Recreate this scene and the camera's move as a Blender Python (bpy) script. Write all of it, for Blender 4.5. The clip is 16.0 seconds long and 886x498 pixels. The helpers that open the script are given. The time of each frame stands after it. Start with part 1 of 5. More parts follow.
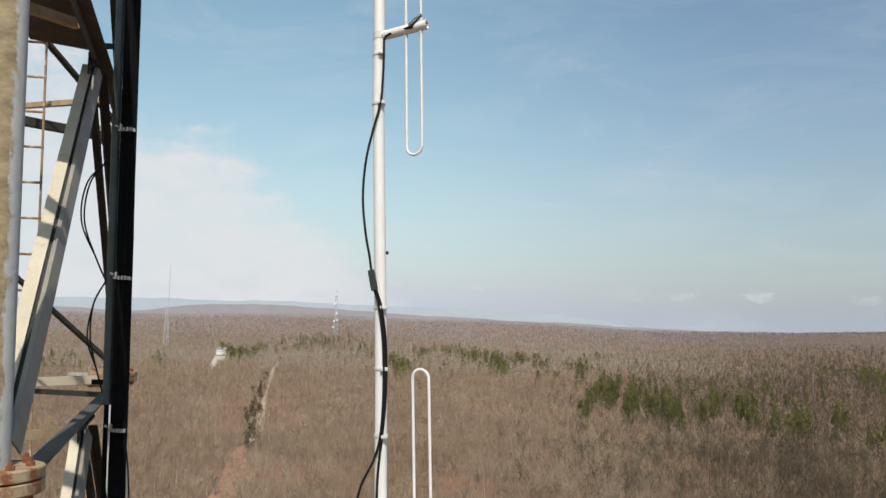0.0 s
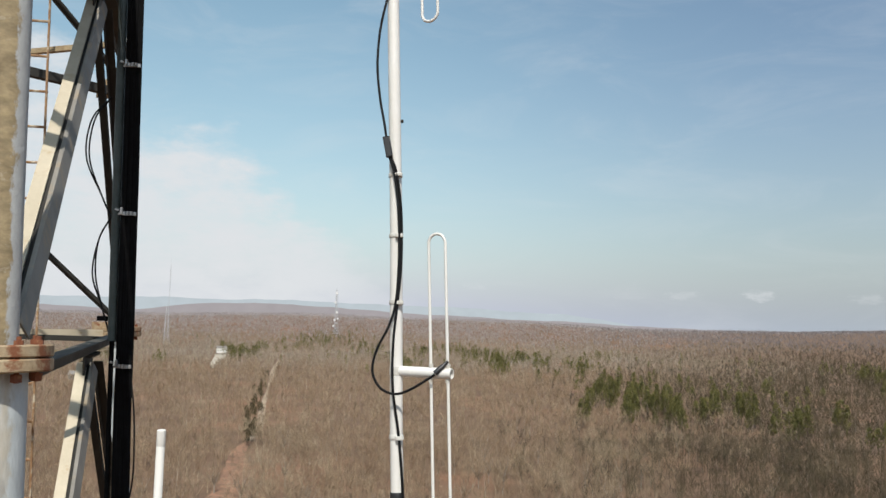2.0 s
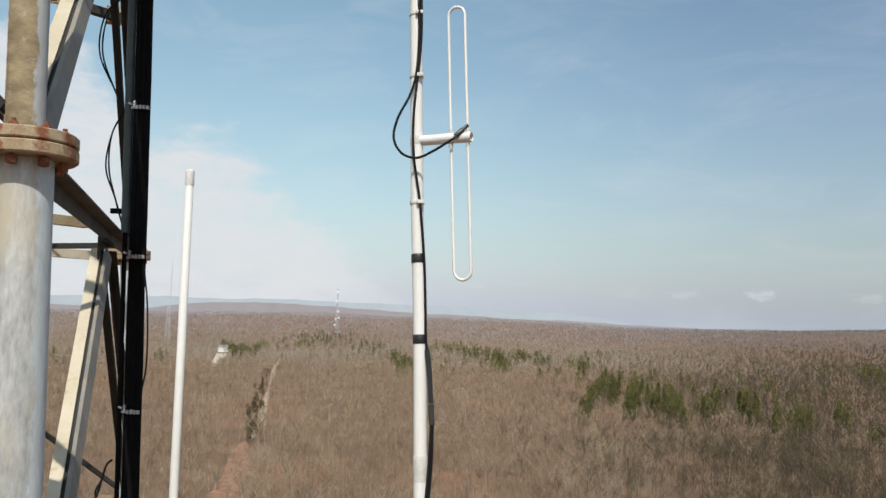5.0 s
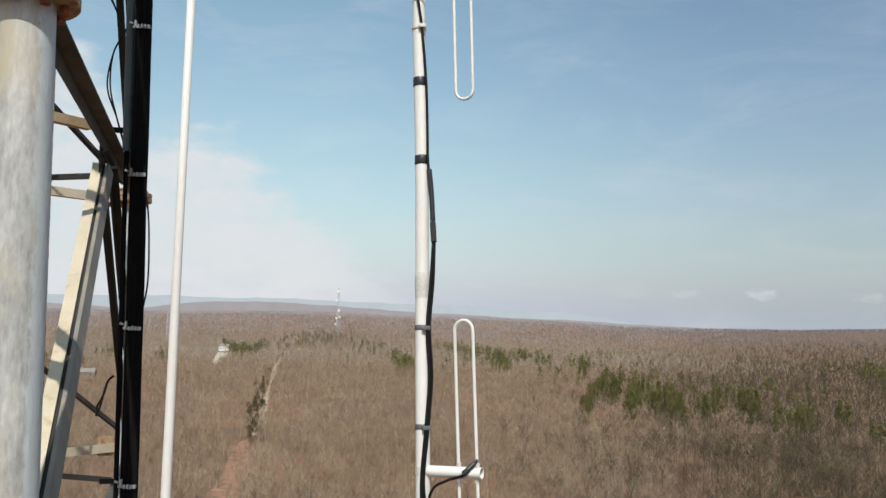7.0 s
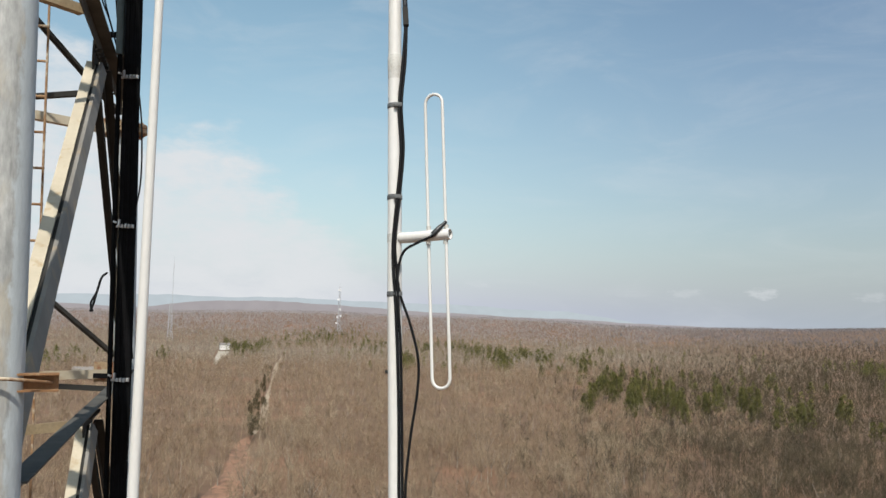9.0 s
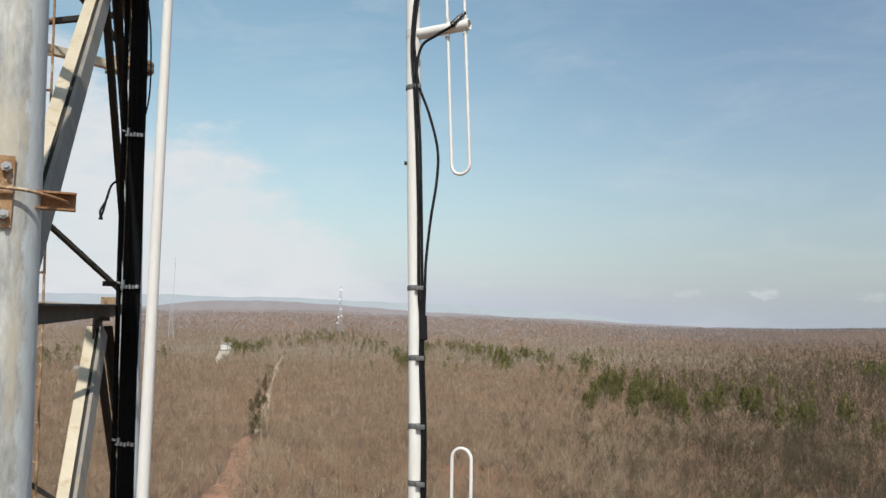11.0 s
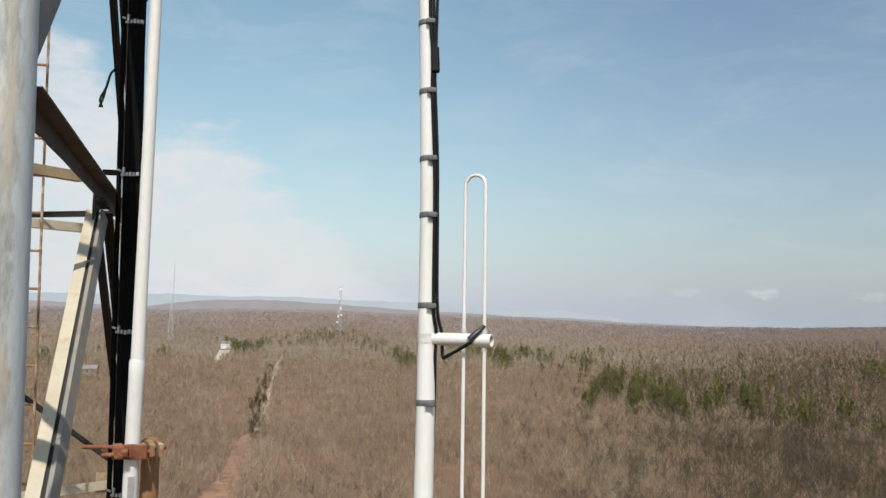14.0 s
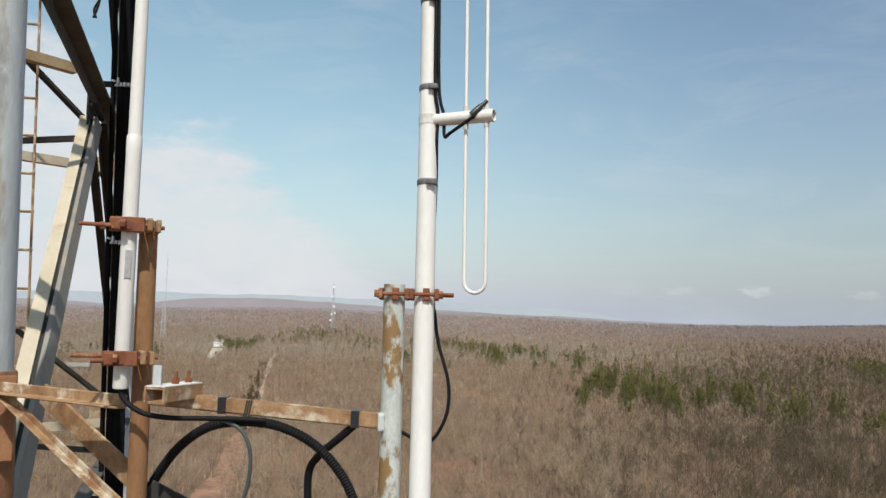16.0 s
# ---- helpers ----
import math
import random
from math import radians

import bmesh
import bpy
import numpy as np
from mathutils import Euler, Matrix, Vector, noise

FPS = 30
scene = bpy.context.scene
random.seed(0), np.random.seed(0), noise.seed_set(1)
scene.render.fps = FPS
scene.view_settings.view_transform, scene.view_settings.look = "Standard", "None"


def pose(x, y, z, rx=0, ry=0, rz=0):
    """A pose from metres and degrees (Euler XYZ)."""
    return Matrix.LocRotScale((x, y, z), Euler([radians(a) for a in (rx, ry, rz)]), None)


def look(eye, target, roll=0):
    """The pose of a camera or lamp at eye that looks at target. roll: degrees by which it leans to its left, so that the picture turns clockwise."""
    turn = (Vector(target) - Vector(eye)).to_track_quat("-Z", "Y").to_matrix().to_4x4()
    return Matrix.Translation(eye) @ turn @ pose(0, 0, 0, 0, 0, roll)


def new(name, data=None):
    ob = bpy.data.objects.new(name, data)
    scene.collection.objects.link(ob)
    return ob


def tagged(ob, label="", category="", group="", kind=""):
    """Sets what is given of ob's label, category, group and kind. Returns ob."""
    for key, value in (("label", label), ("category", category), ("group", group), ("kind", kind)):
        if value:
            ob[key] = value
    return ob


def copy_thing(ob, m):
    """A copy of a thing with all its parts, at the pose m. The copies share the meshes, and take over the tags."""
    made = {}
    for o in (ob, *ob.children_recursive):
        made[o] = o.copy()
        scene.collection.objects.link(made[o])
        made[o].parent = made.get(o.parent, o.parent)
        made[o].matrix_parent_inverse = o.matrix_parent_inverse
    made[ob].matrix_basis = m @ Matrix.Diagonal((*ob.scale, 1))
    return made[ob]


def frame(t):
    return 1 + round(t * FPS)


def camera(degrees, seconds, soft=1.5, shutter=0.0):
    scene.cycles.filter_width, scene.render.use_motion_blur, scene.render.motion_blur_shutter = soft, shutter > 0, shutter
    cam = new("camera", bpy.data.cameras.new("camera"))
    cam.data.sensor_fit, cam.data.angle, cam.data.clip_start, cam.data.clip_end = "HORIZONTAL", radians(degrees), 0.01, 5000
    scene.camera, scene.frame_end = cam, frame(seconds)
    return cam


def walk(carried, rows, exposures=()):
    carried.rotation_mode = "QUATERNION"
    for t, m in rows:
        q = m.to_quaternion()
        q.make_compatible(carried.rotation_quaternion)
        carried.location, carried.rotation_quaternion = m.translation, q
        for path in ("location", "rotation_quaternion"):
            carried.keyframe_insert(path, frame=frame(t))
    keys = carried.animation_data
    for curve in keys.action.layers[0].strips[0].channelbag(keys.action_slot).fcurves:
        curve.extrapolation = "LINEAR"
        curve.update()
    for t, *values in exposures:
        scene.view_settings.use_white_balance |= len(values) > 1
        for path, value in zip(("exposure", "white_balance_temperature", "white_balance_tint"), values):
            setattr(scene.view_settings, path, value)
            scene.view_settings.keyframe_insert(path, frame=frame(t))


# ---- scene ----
# camera: seconds, place, turn
PATH = [
    (0.0, 0.211, -2.763, 0.613, 95.344, -1.303, 0.001),
    (0.5, 0.201, -2.782, 0.533, 95.345, -1.303, 0.004),
    (1.0, 0.187, -2.755, 0.457, 95.352, -1.306, 0.001),
    (1.5, 0.172, -2.706, 0.321, 95.306, -1.315, 0.001),
    (2.0, 0.167, -2.673, 0.164, 95.264, -1.310, 0.031),
    (2.5, 0.141, -2.683, 0.099, 95.232, -1.302, 0.051),
    (3.0, 0.140, -2.693, -0.038, 95.232, -1.308, 0.050),
    (3.5, 0.134, -2.669, -0.167, 95.212, -1.316, 0.052),
    (4.0, 0.131, -2.664, -0.285, 95.223, -1.311, 0.079),
    (4.2, 0.122, -2.669, -0.346, 95.226, -1.302, 0.082),
    (6.3, 0.122, -2.648, -0.982, 95.198, -1.303, 0.151),
    (6.5, 0.122, -2.654, -1.026, 95.199, -1.322, 0.135),
    (7.0, 0.131, -2.610, -1.188, 95.170, -1.305, 0.162),
    (7.5, 0.162, -2.581, -1.447, 95.126, -1.308, 0.159),
    (8.0, 0.201, -2.579, -1.629, 95.080, -1.304, 0.170),
    (8.5, 0.235, -2.605, -1.735, 95.089, -1.297, 0.218),
    (9.0, 0.244, -2.645, -1.906, 95.112, -1.293, 0.240),
    (9.5, 0.206, -2.624, -2.114, 95.124, -1.292, 0.263),
    (9.7, 0.195, -2.633, -2.200, 95.116, -1.306, 0.282),
    (12.0, 0.219, -2.536, -2.800, 95.114, -1.303, 0.310),
    (12.5, 0.228, -2.518, -2.962, 95.109, -1.290, 0.299),
    (13.0, 0.214, -2.514, -3.079, 95.103, -1.281, 0.296),
    (13.5, 0.175, -2.464, -3.214, 95.104, -1.286, 0.289),
    (14.0, 0.180, -2.439, -3.330, 95.074, -1.278, 0.291),
    (14.5, 0.190, -2.453, -3.448, 95.041, -1.292, 0.279),
    (15.0, 0.184, -2.436, -3.605, 95.045, -1.285, 0.116),
    (15.5, 0.167, -2.396, -3.773, 95.023, -1.283, -0.071),
    (16.0, 0.170, -2.363, -3.923, 94.959, -1.286, -0.186),
]
cam = camera(58.1, 16.0)
walk(cam, [(t, pose(*p)) for t, *p in PATH])

# ---- light ----
SUN_AZ = radians(174.0)   # clockwise from +y: behind the camera
SUN_EL = radians(53.0)
TO_SUN = Vector((math.sin(SUN_AZ) * math.cos(SUN_EL), math.cos(SUN_AZ) * math.cos(SUN_EL), math.sin(SUN_EL)))
sun_data = bpy.data.lights.new("sun", "SUN")
sun_data.energy, sun_data.angle, sun_data.color = 4.7, radians(0.55), (1.0, 0.955, 0.88)
sun = new("sun", sun_data)
sun.matrix_world = look(TO_SUN * 30, (0, 0, 0))

world = bpy.data.worlds.new("sky")
scene.world = world
world.use_nodes = True
wn, wl = world.node_tree.nodes, world.node_tree.links
wn.clear()


def wnode(kind, **values):
    n = wn.new(kind)
    for k, v in values.items():
        n.inputs[k].default_value = v
    return n


def wmath(op, a, b=None, clamp=False):
    n = wn.new("ShaderNodeMath")
    n.operation, n.use_clamp = op, clamp
    for i, v in enumerate((a, b)):
        if v is None:
            continue
        if isinstance(v, (int, float)):
            n.inputs[i].default_value = v
        else:
            wl.new(v, n.inputs[i])
    return n.outputs[0]


def wramp(v, lo, hi):
    n = wn.new("ShaderNodeMapRange")
    n.interpolation_type = "SMOOTHSTEP"
    wl.new(v, n.inputs["Value"])
    n.inputs["From Min"].default_value, n.inputs["From Max"].default_value = lo, hi
    return n.outputs["Result"]


sky = wn.new("ShaderNodeTexSky")
sky.sky_type, sky.sun_disc = "NISHITA", False
sky.sun_elevation, sky.sun_rotation = SUN_EL, SUN_AZ
sky.air_density, sky.dust_density, sky.ozone_density = 1.3, 1.4, 1.6
tc = wn.new("ShaderNodeTexCoord")
sep = wn.new("ShaderNodeSeparateXYZ")
wl.new(tc.outputs["Generated"], sep.inputs[0])
az = wmath("ARCTAN2", sep.outputs["X"], sep.outputs["Y"])
el = sep.outputs["Z"]
# cloud bank low in the north-west, wisps elsewhere, small puffs over the horizon
comb = wn.new("ShaderNodeCombineXYZ")
wl.new(az, comb.inputs[0])
wl.new(wmath("MULTIPLY", el, 2.2), comb.inputs[1])
n1 = wnode("ShaderNodeTexNoise", Scale=5.0, Detail=7.0, Roughness=0.58)
wl.new(comb.outputs[0], n1.inputs["Vector"])
n2 = wnode("ShaderNodeTexNoise", Scale=16.0, Detail=6.0, Roughness=0.6)
wl.new(comb.outputs[0], n2.inputs["Vector"])
top = wmath("SUBTRACT", 0.232, wmath("MULTIPLY", wramp(az, -0.34, 0.02), 0.20))
top = wmath("ADD", top, wmath("MULTIPLY", wramp(wmath("MULTIPLY", az, -1.0), 0.37, 0.46), 0.09))
top = wmath("ADD", top, wmath("MULTIPLY", wmath("SUBTRACT", n1.outputs["Fac"], 0.5), 0.11))
top = wmath("ADD", top, wmath("MULTIPLY", wmath("SUBTRACT", n2.outputs["Fac"], 0.5), 0.07))
bank = wramp(wmath("SUBTRACT", top, el), -0.006, 0.042)
bank = wmath("MULTIPLY", bank, wmath("SUBTRACT", 1.0, wramp(az, -0.20, 0.03)))
bank = wmath("MULTIPLY", bank, wramp(wmath("ADD", n2.outputs["Fac"], wmath("MULTIPLY", n1.outputs["Fac"], 0.5)), 0.20, 0.95))
comb2 = wn.new("ShaderNodeCombineXYZ")
wl.new(wmath("MULTIPLY", az, 2.0), comb2.inputs[0])
wl.new(wmath("MULTIPLY", el, 7.0), comb2.inputs[1])
n3 = wnode("ShaderNodeTexNoise", Scale=2.6, Detail=8.0, Roughness=0.62, Distortion=0.7)
wl.new(comb2.outputs[0], n3.inputs["Vector"])
wisps = wmath("MULTIPLY", wramp(n3.outputs["Fac"], 0.42, 0.85), 0.22)
n5 = wnode("ShaderNodeTexNoise", Scale=70.0, Detail=5.0, Roughness=0.6)
wl.new(comb.outputs[0], n5.inputs["Vector"])
puffs = None
for pa, pe, wide, tall, dense in ((0.376, 0.039, 0.020, 0.008, 0.46), (0.292, 0.038, 0.026, 0.007, 0.24), (0.488, 0.036, 0.024, 0.007, 0.22),
                                  (0.040, 0.046, 0.018, 0.006, 0.20), (-0.075, 0.050, 0.024, 0.007, 0.20), (0.225, 0.036, 0.030, 0.005, 0.12)):
    da = wmath("DIVIDE", wmath("SUBTRACT", az, pa), wide)
    de = wmath("DIVIDE", wmath("SUBTRACT", el, pe), tall)
    far = wmath("ADD", wmath("MULTIPLY", da, da), wmath("MULTIPLY", de, de))
    far = wmath("ADD", far, wmath("MULTIPLY", wmath("SUBTRACT", n5.outputs["Fac"], 0.42), 3.2))
    one = wmath("MULTIPLY", wmath("SUBTRACT", 1.0, wramp(far, 0.0, 1.25)), dense)
    puffs = one if puffs is None else wmath("MAXIMUM", puffs, one)
cloud = wmath("MAXIMUM", wmath("MAXIMUM", bank, wisps), puffs)
# milky air towards the horizon
air = wn.new("ShaderNodeMixRGB")
veil = wmath("POWER", 2.718, wmath("MULTIPLY", wmath("MAXIMUM", el, 0.0), -6.5))
clear = wmath("SUBTRACT", 1.0, wramp(az, -0.25, 0.55))
wl.new(wmath("MULTIPLY", veil, 0.95), air.inputs["Fac"])
milk = wn.new("ShaderNodeMixRGB")
milk.inputs["Color1"].default_value, milk.inputs["Color2"].default_value = (3.5, 3.95, 4.5, 1), (4.85, 5.08, 6.35, 1)
wl.new(clear, milk.inputs["Fac"])
wl.new(milk.outputs[0], air.inputs["Color2"])
tint = wn.new("ShaderNodeMixRGB")
tint.blend_type = "MULTIPLY"
tint.inputs["Fac"].default_value = 1.0
side = wn.new("ShaderNodeMixRGB")
side.inputs["Color1"].default_value, side.inputs["Color2"].default_value = (0.80, 0.865, 0.875, 1), (1.04, 1.20, 1.06, 1)
wl.new(clear, side.inputs["Fac"])
wl.new(side.outputs[0], tint.inputs["Color2"])
wl.new(sky.outputs[0], tint.inputs["Color1"])
wl.new(tint.outputs[0], air.inputs["Color1"])
mixc = wn.new("ShaderNodeMixRGB")
wl.new(cloud, mixc.inputs["Fac"])
wl.new(air.outputs[0], mixc.inputs["Color1"])
mixc.inputs["Color2"].default_value = (5.9, 6.1, 6.3, 1)
bg = wnode("ShaderNodeBackground", Strength=0.125)
wl.new(mixc.outputs[0], bg.inputs["Color"])
wo = wn.new("ShaderNodeOutputWorld")
wl.new(bg.outputs[0], wo.inputs["Surface"])


# ---- materials ----
def surface(name, base, dark=None, scale=6.0, fine=60.0, rough=0.6, metal=0.0, bump=0.15, stain=None, stain_at=(0.5, 0.65),
            stain_scale=3.0, stretch=(1, 1, 1), rnd=0.0, vary=0.5, coat=0.0, bump_size=0.004, island=0.0, spec=0.5, fleck=0.55):
    """A weathered surface: base and dark mixed by two noises, an optional stain colour with its own shape."""
    m = bpy.data.materials.new(name)
    m.use_nodes = True
    nt = m.node_tree
    b = nt.nodes["Principled BSDF"]
    tcn = nt.nodes.new("ShaderNodeTexCoord")
    mp = nt.nodes.new("ShaderNodeMapping")
    mp.inputs["Scale"].default_value = stretch
    nt.links.new(tcn.outputs["Object"], mp.inputs[0])

    def noise_of(s, detail=6.0, r=0.6):
        n = nt.nodes.new("ShaderNodeTexNoise")
        n.inputs["Scale"].default_value, n.inputs["Detail"].default_value, n.inputs["Roughness"].default_value = s, detail, r
        nt.links.new(mp.outputs[0], n.inputs["Vector"])
        return n.outputs["Fac"]

    def ramp(v, lo, hi):
        n = nt.nodes.new("ShaderNodeMapRange")
        n.inputs["From Min"].default_value, n.inputs["From Max"].default_value = lo, hi
        nt.links.new(v, n.inputs["Value"])
        return n.outputs["Result"]

    def mix(f, a, c):
        n = nt.nodes.new("ShaderNodeMixRGB")
        nt.links.new(f, n.inputs["Fac"])
        for i, v in ((1, a), (2, c)):
            if isinstance(v, tuple):
                n.inputs[i].default_value = (*v, 1)
            else:
                nt.links.new(v, n.inputs[i])
        return n.outputs[0]

    dark = dark or tuple(c * 0.72 for c in base)
    if stain:
        stain = tuple(c * 0.86 for c in stain)
    base, dark = tuple(c * 0.86 for c in base), tuple(c * 0.86 for c in dark)
    big, small = noise_of(scale), noise_of(fine, 4.0)
    col = mix(ramp(big, 0.5 - vary * 0.4, 0.5 + vary * 0.4), dark, base)
    grey = nt.nodes.new("ShaderNodeMixRGB")
    grey.blend_type = "MULTIPLY"
    grey.inputs["Fac"].default_value = fleck
    nt.links.new(col, grey.inputs[1])
    tone = mix(ramp(small, 0.3, 0.7), (0.64, 0.64, 0.64), (1.14, 1.14, 1.14))
    nt.links.new(tone, grey.inputs[2])
    col = grey.outputs[0]
    if stain:
        mask = ramp(noise_of(stain_scale, 8.0, 0.65), *stain_at)
        col = mix(mask, col, stain)
    if rnd:
        oi = nt.nodes.new("ShaderNodeObjectInfo")
        hs = nt.nodes.new("ShaderNodeHueSaturation")
        nt.links.new(ramp(oi.outputs["Random"], 0, 1), hs.inputs["Value"])
        hs.inputs["Value"].default_value = 1
        mr = nt.nodes.new("ShaderNodeMapRange")
        mr.inputs["To Min"].default_value, mr.inputs["To Max"].default_value = 1 - rnd, 1 + rnd
        nt.links.new(oi.outputs["Random"], mr.inputs["Value"])
        nt.links.new(mr.outputs["Result"], hs.inputs["Value"])
        nt.links.new(col, hs.inputs["Color"])
        col = hs.outputs[0]
    if island:
        gi = nt.nodes.new("ShaderNodeNewGeometry")
        hs = nt.nodes.new("ShaderNodeHueSaturation")
        mr = nt.nodes.new("ShaderNodeMapRange")
        mr.inputs["To Min"].default_value, mr.inputs["To Max"].default_value = 1 - island, 1 + island
        nt.links.new(gi.outputs["Random Per Island"], mr.inputs["Value"])
        nt.links.new(mr.outputs["Result"], hs.inputs["Value"])
        nt.links.new(col, hs.inputs["Color"])
        col = hs.outputs[0]
    nt.links.new(col, b.inputs["Base Color"])
    rr = nt.nodes.new("ShaderNodeMapRange")
    rr.inputs["To Min"].default_value, rr.inputs["To Max"].default_value = max(0.05, rough - 0.12), min(1, rough + 0.12)
    nt.links.new(small, rr.inputs["Value"])
    nt.links.new(rr.outputs["Result"], b.inputs["Roughness"])
    b.inputs["Metallic"].default_value = metal
    b.inputs["Specular IOR Level"].default_value = spec
    b.inputs["Coat Weight"].default_value = coat
    if bump:
        bp = nt.nodes.new("ShaderNodeBump")
        bp.inputs["Strength"].default_value, bp.inputs["Distance"].default_value = bump, bump_size
        nt.links.new(small, bp.inputs["Height"])
        nt.links.new(bp.outputs[0], b.inputs["Normal"])
    return m


WHITE = surface("white_antenna_paint", (0.80, 0.79, 0.76), (0.74, 0.72, 0.67), 9, 90, 0.42, bump=0.05, stain=(0.50, 0.46, 0.38), stain_at=(0.76, 1.0), stain_scale=11, stretch=(1, 1, 0.35), fleck=0.16)
FIBRE = surface("white_fibreglass", (0.80, 0.79, 0.75), (0.75, 0.73, 0.68), 7, 120, 0.5, bump=0.04, stretch=(1, 1, 0.3), fleck=0.16)
GALV = surface("galvanised_steel", (0.56, 0.56, 0.53), (0.40, 0.405, 0.385), 9, 60, 0.62, 0.05, 0.4, vary=0.26, stain=(0.49, 0.43, 0.32), stain_at=(0.50, 0.68), stain_scale=6, stretch=(1, 1, 0.3), fleck=0.8, bump_size=0.006)
TANLEG = surface("weathered_tan_galvanising", (0.37, 0.29, 0.165), (0.215, 0.163, 0.09), 16, 55, 0.8, 0.0, 0.5, vary=0.30, stain=(0.44, 0.40, 0.31), stain_at=(0.63, 0.75), stain_scale=22, stretch=(0.6, 0.6, 1.0), bump_size=0.006)


def bare_edge(material, clear, line, soft, scale):
    """Bare galvanising, ragged at its border, down one side of the leaning near leg."""
    nt = material.node_tree
    b = nt.nodes["Principled BSDF"]
    old = b.inputs["Base Color"].links[0].from_socket
    tcn = nt.nodes.new("ShaderNodeTexCoord")
    dot = nt.nodes.new("ShaderNodeVectorMath")
    dot.operation = "DOT_PRODUCT"
    dot.inputs[1].default_value = (1.0, 0.45, 0.0316)
    nt.links.new(tcn.outputs["Object"], dot.inputs[0])
    mp = nt.nodes.new("ShaderNodeMapping")
    mp.inputs["Scale"].default_value = (1, 1, 0.45)
    nt.links.new(tcn.outputs["Object"], mp.inputs[0])
    n = nt.nodes.new("ShaderNodeTexNoise")
    n.inputs["Scale"].default_value, n.inputs["Detail"].default_value, n.inputs["Roughness"].default_value = scale, 8, 0.7
    nt.links.new(mp.outputs[0], n.inputs["Vector"])
    ad = nt.nodes.new("ShaderNodeMath")
    ad.operation = "MULTIPLY_ADD"
    nt.links.new(n.outputs["Fac"], ad.inputs[0])
    ad.inputs[1].default_value = 0.11
    nt.links.new(dot.outputs["Value"], ad.inputs[2])
    mr = nt.nodes.new("ShaderNodeMapRange")
    at = -1.3395 + 0.055 + line
    mr.inputs["From Min"].default_value, mr.inputs["From Max"].default_value = at, at + soft
    nt.links.new(ad.outputs[0], mr.inputs["Value"])
    mx = nt.nodes.new("ShaderNodeMixRGB")
    nt.links.new(mr.outputs["Result"], mx.inputs["Fac"])
    nt.links.new(old, mx.inputs["Color1"])
    fl = nt.nodes.new("ShaderNodeMixRGB")
    nt.links.new(n.outputs["Fac"], fl.inputs["Fac"])
    fl.inputs["Color1"].default_value, fl.inputs["Color2"].default_value = (*(c * 0.7 for c in clear), 1), (*(c * 1.3 for c in clear), 1)
    nt.links.new(fl.outputs[0], mx.inputs["Color2"])
    nt.links.new(mx.outputs[0], b.inputs["Base Color"])


# upper pipe's bare edge, its grey lowered to suit the shaded side
bare_edge(TANLEG, (0.34, 0.35, 0.345), 0.030, 0.012, 26)
bare_edge(GALV, (0.43, 0.465, 0.47), 0.058, 0.014, 20)
ANGLE = surface("stained_galvanised_angle", (0.62, 0.545, 0.41), (0.50, 0.43, 0.31), 5, 60, 0.62, 0.1, 0.03, stain=(0.42, 0.30, 0.16), stain_at=(0.57, 0.75), stain_scale=9, rnd=0.10, fleck=0.18)
# dull steel, taken near black to hold the shade on tower members
STEEL_D = surface("dull_shaded_steel", (0.050, 0.048, 0.043), (0.030, 0.029, 0.026), 5, 60, 0.8, 0.0, 0.1, spec=0.25, stain=(0.10, 0.072, 0.045), stain_at=(0.60, 0.78), stain_scale=8, rnd=0.1)
# outer brace angle: less stained galvanising, darkened further to paint in shade
GREYANG = surface("grey_shaded_angle", (0.30, 0.28, 0.245), (0.21, 0.195, 0.168), 5, 60, 0.65, 0.05, 0.04, spec=0.35, stain=(0.38, 0.29, 0.175), stain_at=(0.52, 0.70), stain_scale=9, stretch=(1, 1, 0.4), rnd=0.1, fleck=0.25)
TANANG = surface("tan_stained_angle", (0.46, 0.36, 0.22), (0.30, 0.225, 0.13), 6, 60, 0.7, 0.0, 0.12, spec=0.3, stain=(0.26, 0.17, 0.09), stain_at=(0.55, 0.70), stain_scale=10, rnd=0.1)
# weathered girt steel, darkened in colour for its shaded underside
GIRTM = surface("weathered_shaded_girt", (0.105, 0.10, 0.088), (0.060, 0.057, 0.050), 5, 60, 0.85, 0.0, 0.12, spec=0.2, stain=(0.15, 0.115, 0.075), stain_at=(0.60, 0.78), stain_scale=9, rnd=0.1)
PIPEM = surface("brown_rusted_pipe", (0.36, 0.195, 0.088), (0.225, 0.108, 0.045), 12, 120, 0.8, 0.05, 0.35, stain=(0.50, 0.42, 0.30), stain_at=(0.60, 0.72), stain_scale=12, stretch=(1, 1, 0.35))
RUST = surface("rusted_steel", (0.30, 0.105, 0.045), (0.17, 0.055, 0.028), 28, 160, 0.85, 0.1, 0.5, stain=(0.40, 0.22, 0.11), stain_at=(0.55, 0.7), stain_scale=30)
RUSTPAINT = surface("flaking_flange", (0.46, 0.37, 0.24), (0.30, 0.19, 0.10), 14, 110, 0.8, 0.05, 0.4, stain=(0.22, 0.08, 0.035), stain_at=(0.52, 0.60), stain_scale=11)
BROWN = surface("rust_washed_galvanised", (0.42, 0.265, 0.135), (0.20, 0.090, 0.036), 17, 120, 0.8, 0.05, 0.4, stain=(0.55, 0.47, 0.35), stain_at=(0.52, 0.64), stain_scale=13, rnd=0.1)
POSTM = surface("blotched_galvanised_post", (0.64, 0.67, 0.63), (0.50, 0.53, 0.50), 20, 140, 0.6, 0.1, 0.25, stain=(0.27, 0.165, 0.065), stain_at=(0.50, 0.57), stain_scale=15, stretch=(1, 1, 0.55))
